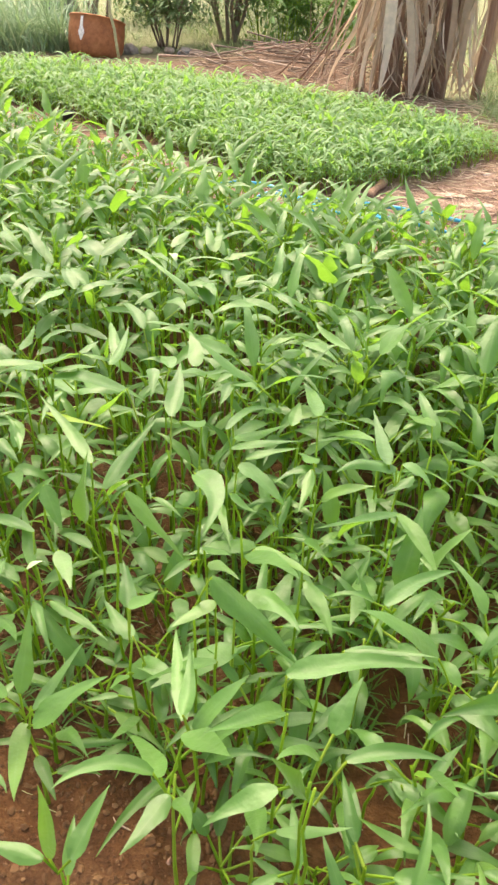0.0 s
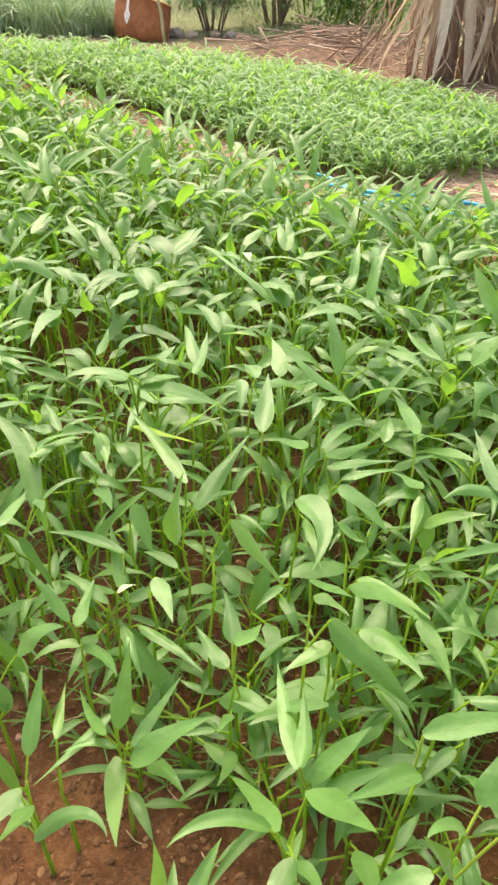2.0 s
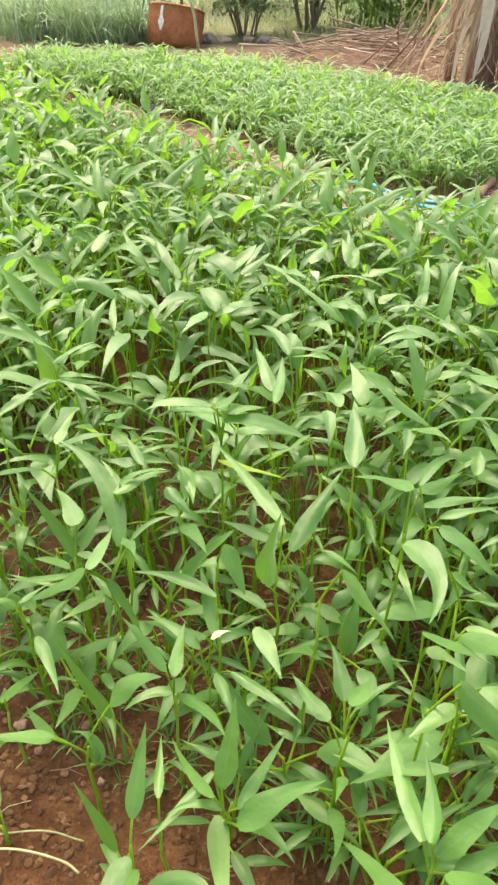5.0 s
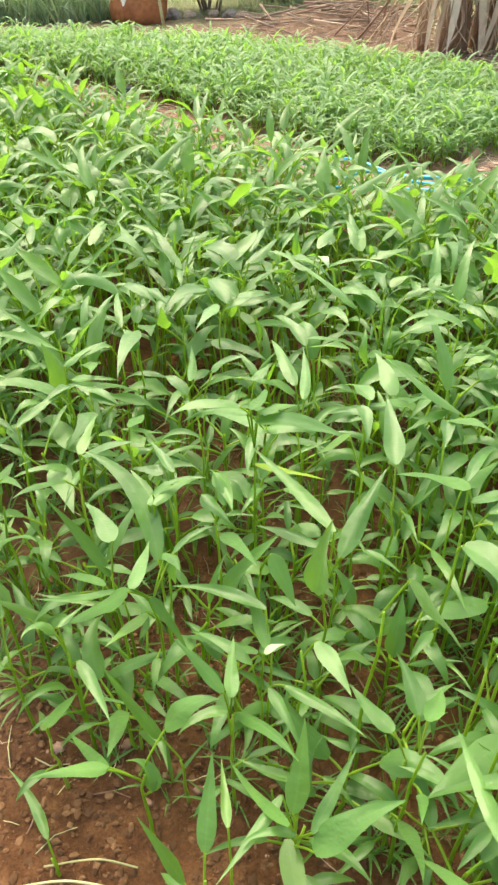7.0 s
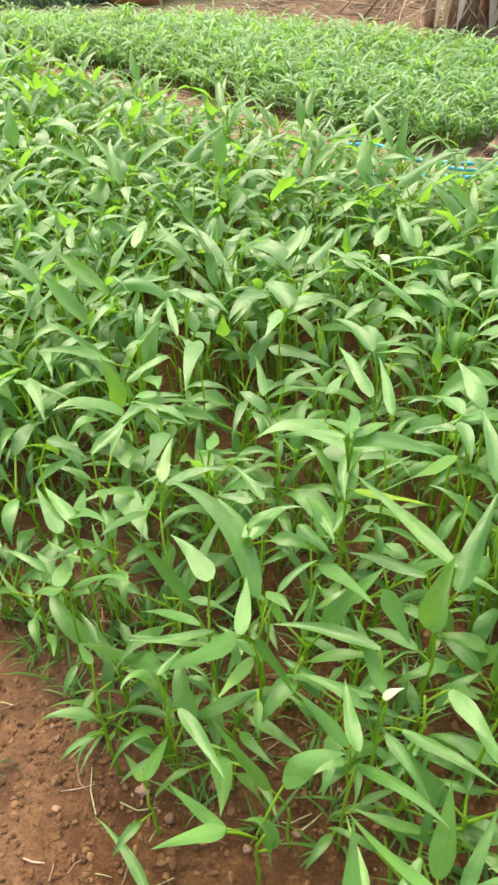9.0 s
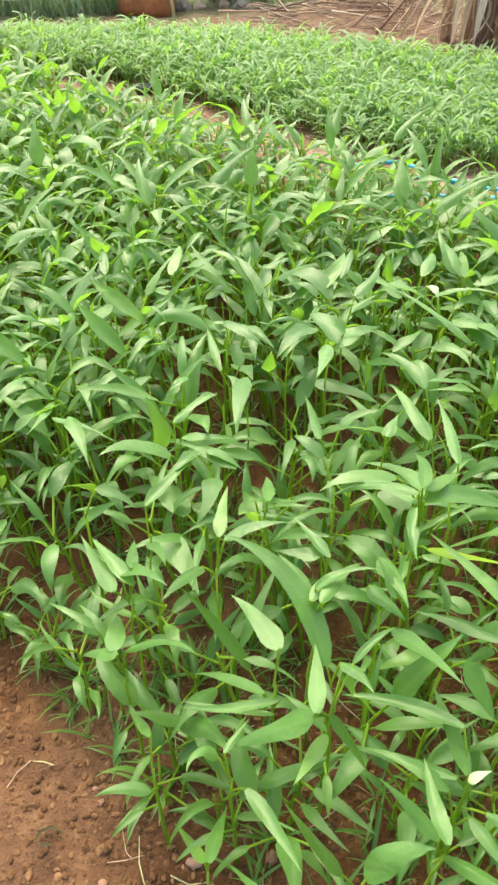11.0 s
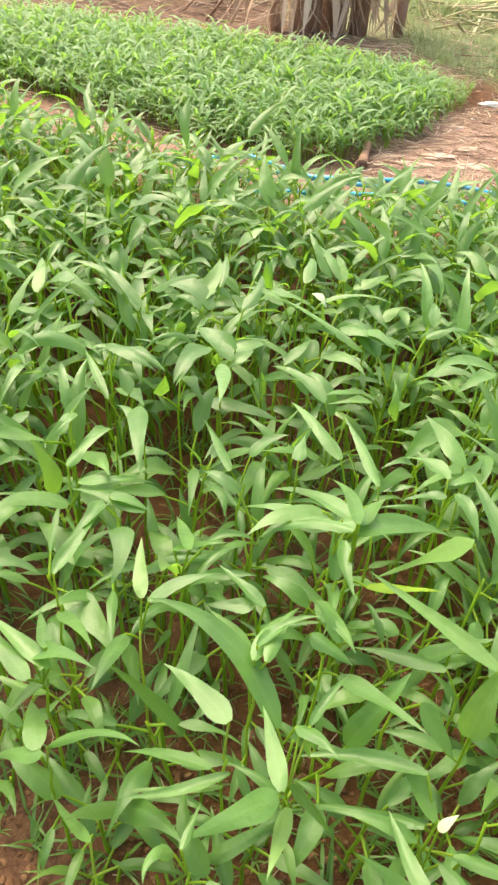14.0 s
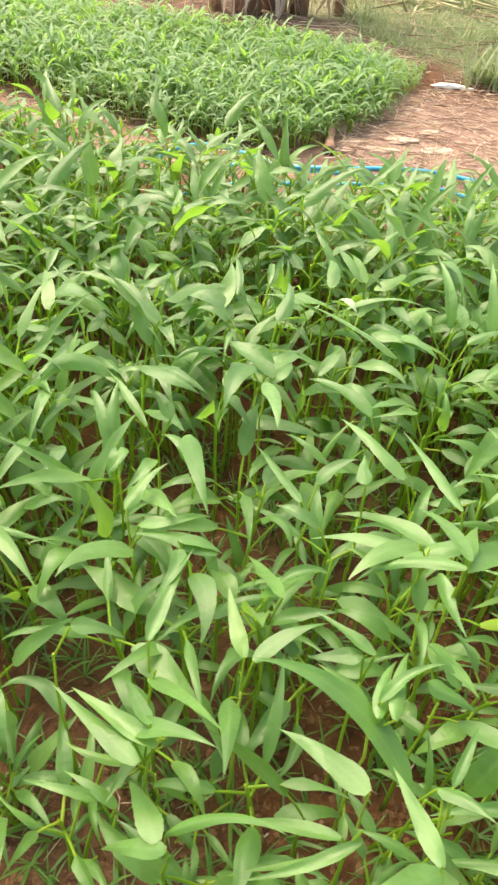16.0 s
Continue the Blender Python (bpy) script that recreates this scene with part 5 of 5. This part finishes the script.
def woody(name, label, category, at, stems, height, spread, r0, leaf_mat, leaf_n, leaf_l, leaf_w, crown, bark=BARK, low=0.35):
    """A shrub: leaning forked stems, side twigs and a crown of many leaves."""
    root = thing(name, label, category, at=(at[0], at[1], ground_z(*at) if at[1] < 12 else 0))
    tips = []
    for i in range(stems):
        a = rng.uniform(0, 6.28)
        b0 = np.array((math.cos(a), math.sin(a), 0)) * rng.uniform(0, spread * 0.35)
        h = height * rng.uniform(0.75, 1.1)
        top = b0 + np.array((math.cos(a) * spread * rng.uniform(0.1, 0.8), math.sin(a) * spread * rng.uniform(0.1, 0.8), h))
        mid = (b0 + top) / 2 + rng.normal(0, 0.03, 3) * height
        path = smooth_path([b0 - (0, 0, 0.02), mid, top], 6)
        b = Batch()
        b.add(*tube(path, np.linspace(r0, r0 * 0.35, len(path)), 7))
        for _ in range(4):
            k = int(rng.integers(len(path) // 3, len(path)))
            d = np.array((rng.normal(0, 0.6), rng.normal(0, 0.6), rng.uniform(0.2, 1)))
            e = path[k] + d / np.linalg.norm(d) * height * rng.uniform(0.15, 0.35)
            b.add(*tube([path[k], (path[k] + e) / 2 + rng.normal(0, 0.01, 3), e], (r0 * 0.4, r0 * 0.3, r0 * 0.15), 5))
            tips.append(e)
        part("stem", b, bark, root)
        tips.append(top)
    b = Batch()
    for _ in range(leaf_n):
        c = tips[int(rng.integers(len(tips)))] + rng.normal(0, crown, 3) * height
        if c[2] < low * height:
            continue
        v, f, w = blade(c, rng.uniform(0, 6.28), leaf_l * rng.uniform(0.6, 1.2), leaf_w * rng.uniform(0.7, 1.2), rng.uniform(-0.6, 0.9), rng.uniform(0.0, 1.0), 0.25, 4, 3, 0.4, 0.25)
        b.add(v, f, 0, w)
    if b.n:
        part("crown", b, leaf_mat, root)
    return root


woody("shrub", "grey-green shrub on several thin bare stems", "shrub", (-0.92, 6.75), 11, 0.50, 0.34, 0.009, BUSHLEAF, 4200, 0.060, 0.021, 0.20, low=0.34)
woody("shrub", "small tree with several dark stems and sparse leaves", "shrub", (-0.40, 7.25), 9, 0.80, 0.36, 0.019, BUSHLEAF, 2300, 0.06, 0.022, 0.20, low=0.16)
for x, y, h, n_ in ((0.05, 6.75, 0.42, 620), (0.32, 6.9, 0.45, 680), (0.58, 6.7, 0.42, 560), (-0.15, 7.3, 0.5, 560), (0.45, 7.8, 0.7, 700), (0.15, 7.6, 0.55, 560)):
    woody("herb", "bright green leafy weed beyond the brushwood", "weed", (x, y), 5, h, 0.2, 0.006, HERBLEAF, n_, 0.075, 0.03, 0.16, STEM, 0.12)
for x, y, h, n_ in ((-3.0, 8.2, 1.0, 900), (-1.9, 8.4, 1.1, 1000), (-1.0, 8.6, 1.0, 900), (0.2, 9.2, 1.2, 1000), (1.3, 9.0, 1.1, 900), (2.4, 8.6, 1.0, 900), (-0.6, 10.2, 1.5, 900), (3.3, 8.4, 1.0, 800)):
    woody("bush", "green bush at the edge of the garden", "bush", (x, y), 7, h, 0.55, 0.02, BUSHLEAF, n_, 0.09, 0.032, 0.22, low=0.08)

# grey trunk behind the tall grass
b = Batch()
b.add(*tube([(-1.95, 7.3, -0.02), (-1.93, 7.3, 0.5), (-1.90, 7.32, 1.2), (-1.95, 7.35, 2.2)], (0.14, 0.12, 0.11, 0.10), 14))
tagged(part("tree_trunk", b, GREYBARK), "grey tree trunk behind the tall grass", "tree trunk")

for x, y, a in ((-1.14, 6.35, 0.07), (-1.03, 6.4, 0.05), (-0.72, 6.42, 0.06), (-0.62, 6.36, 0.05), (-0.85, 6.45, 0.05)):
    stone("rock", "rough grey-white rock among the shrubs", (x, y), (a, a * 0.7, a * 0.8), GREYSTONE if a > 0.055 else STONE, 0.8, rng.uniform(0, 3), "rocks by the shrub")

# brushwood on the low heap
for _ in range(75):
    x, y = rng.normal(0.10, 0.38), rng.normal(5.85, 0.2)
    a, L = rng.normal(-0.3, 0.9), rng.uniform(0.12, 0.55)
    z = ground_z(x, y) + rng.uniform(0.015, 0.07)
    d = np.array((math.cos(a), math.sin(a) * 0.6, rng.normal(0.0, 0.12))) * L / 2
    pole("branch", "dry brown branch on the brushwood heap", np.array((x, y, z)) - d, np.array((x, y, z)) + d, rng.uniform(0.003, 0.010), 0.0025, STRAW if rng.random() < 0.08 else BARK, "branch", "brushwood")
tagged(part("twig_litter", straws([(-0.7, 5.6), (0.9, 5.1), (1.0, 5.8), (0.6, 6.3), (-0.5, 6.3)], 420, 0.06, 0.3, (0, 2), rng, 0.03, (0.001, 0.003)), [STRAW, BARK]), "dry twigs and leaves on the earth heap", "twigs", kind="stuff")


def banana():
    """Brown stems with long dead leaves hanging round them."""
    root = thing("dry_banana_clump", "clump of brown banana stems with hanging dead leaves", "banana plant", at=(0.90, 5.12, 0))
    trunks = ((-0.33, 0.08, 0.035, -0.12), (-0.16, 0.02, 0.080, -0.03), (0.03, 0.12, 0.075, 0.03), (0.16, 0.02, 0.05, 0.06), (0.40, -0.02, 0.030, 0.05))
    for x, y, r, tilt in trunks:
        b = Batch()
        s = np.linspace(0, 1, 14)
        path = np.c_[x + tilt * s, y + 0.05 * s, -0.02 + 1.9 * s]
        b.add(*tube(path, r * (1.08 - 0.35 * s + 0.05 * np.sin(23 * s)), 16))
        part("trunk", b, TRUNK, root)
    def strip(c, a, w, tw, crease):
        side = np.c_[-np.sin(a + tw), np.cos(a + tw), 0.2 * np.sin(tw)]
        fold = np.array((math.cos(a), math.sin(a), 0)) * crease
        v = np.stack((c - side * w[:, None], c + fold * w[:, None], c + side * w[:, None]), 1).reshape(-1, 3)
        b = Batch()
        b.add(v, [(j * 3 + q, j * 3 + q + 1, j * 3 + q + 4, j * 3 + q + 3) for j in range(len(c) - 1) for q in range(2)])
        part("dead_leaf", b, DRY, root)

    s = np.linspace(0, 1, 12)
    for i in range(190):
        x0, y0, r0, _ = trunks[int(rng.choice(5, p=(0.08, 0.33, 0.28, 0.20, 0.11)))]
        a = rng.uniform(-3.3, 0.2) if rng.random() < 0.75 else rng.uniform(0, 6.28)
        low = rng.random() < 0.35
        h = rng.uniform(0.15, 0.5) if low else rng.uniform(0.5, 1.5)
        L = h * (rng.uniform(0.55, 1.0) if rng.random() < 0.5 else rng.uniform(0.95, 1.15))
        out = rng.uniform(0.08, 0.34) if low else rng.uniform(0.02, 0.22)
        sway = rng.normal(0.03, 0.14) if rng.random() < 0.45 else rng.normal(0, 0.06)
        curl, hook = rng.uniform(-0.06, 0.06), rng.normal(0, 0.10)
        c = np.c_[x0 + math.cos(a) * (r0 + out * s) + sway * s + curl * np.sin(5 * s + i) + hook * s ** 5,
                  y0 + math.sin(a) * (r0 + 0.01 + out * s * 0.8) + curl * np.cos(3 * s + i) * 0.5,
                  np.maximum(0.010 + 0.01 * np.sin(9 * s + i), h - L * s ** rng.uniform(0.8, 1.3))]
        wide = rng.choice((0.005, 0.011, 0.020, 0.032), p=(0.30, 0.34, 0.23, 0.13))
        if low:
            wide = rng.uniform(0.004, 0.011)
        w = wide * (0.45 + 0.55 * np.sin(np.clip(0.2 + s, 0, 1) * math.pi * 0.9) ** 0.7) * (1 - 0.8 * s ** 3) * (1 + 0.25 * np.sin(7 * s + i))
        strip(c, a, w, rng.uniform(-1.2, 1.2) + rng.uniform(-2.6, 2.6) * s, rng.uniform(0.3, 0.9))
    # broad bleached leaves hanging in front
    for x, top, foot, dx, wide in ((-0.20, 0.75, 0.06, -0.05, 0.034), (-0.11, 0.55, 0.03, 0.05, 0.022), (0.02, 0.42, 0.02, -0.05, 0.020), (0.12, 0.60, 0.10, 0.06, 0.018), (-0.30, 0.36, 0.03, -0.08, 0.016), (0.22, 0.45, 0.02, 0.05, 0.016)):
        c = np.c_[x + dx * s + 0.015 * np.sin(4 * s + x * 9), -0.17 - 0.05 * s, top + (foot - top) * s]
        strip(c, -1.5, wide * np.clip(1.15 - 0.3 * s - 0.8 * s ** 5, 0.05, 1), 0.4 * np.sin(3 * s + x * 20), 0.35)


banana()

# leaning dry canes beside the clump
for x0, y0, x1, y1, z1, r in ((0.16, 5.32, 0.58, 5.2, 0.55, 0.007), (0.30, 5.25, 0.52, 5.15, 0.5, 0.006), (0.02, 5.5, 0.34, 5.4, 0.34, 0.005), (0.22, 5.45, 0.46, 5.3, 0.62, 0.006),
                              (0.33, 5.5, 0.40, 5.4, 0.6, 0.005), (0.10, 5.6, 0.50, 5.4, 0.7, 0.005), (0.42, 5.4, 0.36, 5.3, 0.7, 0.006), (0.26, 5.6, 0.22, 5.5, 0.5, 0.004)):
    pole("leaning_cane", "dry cane leaning against the banana clump", (x0, y0, 0.02), (x1, y1, z1), r, r * 0.7, STRAW, "cane", "leaning canes")


# ---------------------------------------------------------------- rough grass
def grass_field(poly, count, lo, hi, mat, name, label, width=0.05):
    b = Batch()
    xs_, ys_ = [p[0] for p in poly], [p[1] for p in poly]
    made = 0
    while made < count:
        p = (rng.uniform(min(xs_), max(xs_)), rng.uniform(min(ys_), max(ys_)))
        if not inside(p, poly):
            continue
        made += 1
        patch = 0.6 + 0.8 * noise.noise((p[0] * 1.5, p[1] * 1.5, 3.0))
        for _ in range(4):
            L = rng.uniform(lo, hi) * max(0.35, patch)
            v, f, w = blade(np.array((p[0] + rng.normal(0, 0.015), p[1] + rng.normal(0, 0.015), 0)), rng.uniform(0, 6.28), L, max(0.003, L * width), rng.uniform(0.5, 1.45), rng.uniform(0.2, 1.6), 0.2, 5, 3, 0.2, 0.6)
            b.add(v, f, 0, w)
    tagged(part(name, b, mat), label, "grass", kind="stuff")


grass_field([(-3.6, 6.2), (0.6, 6.5), (1.3, 5.6), (3.6, 5.4), (4.5, 9.5), (-4.0, 9.5)], 3600, 0.08, 0.24, GRASS, "rough_grass", "pale rough grass with dry blades")
grass_field([(1.50, 4.00), (1.60, 3.30), (3.0, 3.2), (3.2, 6.0), (1.5, 6.0), (1.22, 4.5)], 3400, 0.10, 0.26, GRASS, "weedy_grass", "tangled weedy grass beside the litter")
for x, y in ((1.50, 3.72), (1.62, 3.62), (1.75, 3.75)):
    tall_grass(x, y, 60, 0.22, 0.06, "low clump of pale grass by the litter", GRASS)

tagged(part("dry_stems", straws([(1.35, 4.0), (1.7, 3.5), (2.9, 3.4), (2.9, 5.6), (1.4, 5.4)], 420, 0.08, 0.3, (0, 2), rng, 0.16, (0.001, 0.003)), [STRAW, STALK]), "dry stems tangled in the weeds", "stems", kind="stuff")

# cut pale stalks thrown on the weeds
for _ in range(22):
    x, y = rng.normal(1.95, 0.22), rng.normal(4.9, 0.3)
    a, L = rng.uniform(0, 3.14), rng.uniform(0.12, 0.4)
    z = rng.uniform(0.06, 0.2)
    d = np.array((math.cos(a), math.sin(a), rng.normal(0.0, 0.25))) * L / 2
    pole("cut_stalk", "pale cut stalk thrown on the weeds", np.array((x, y, z)) - d, np.array((x, y, z)) + d, 0.008, 0.006, STALK, "stalk", "cut stalks")
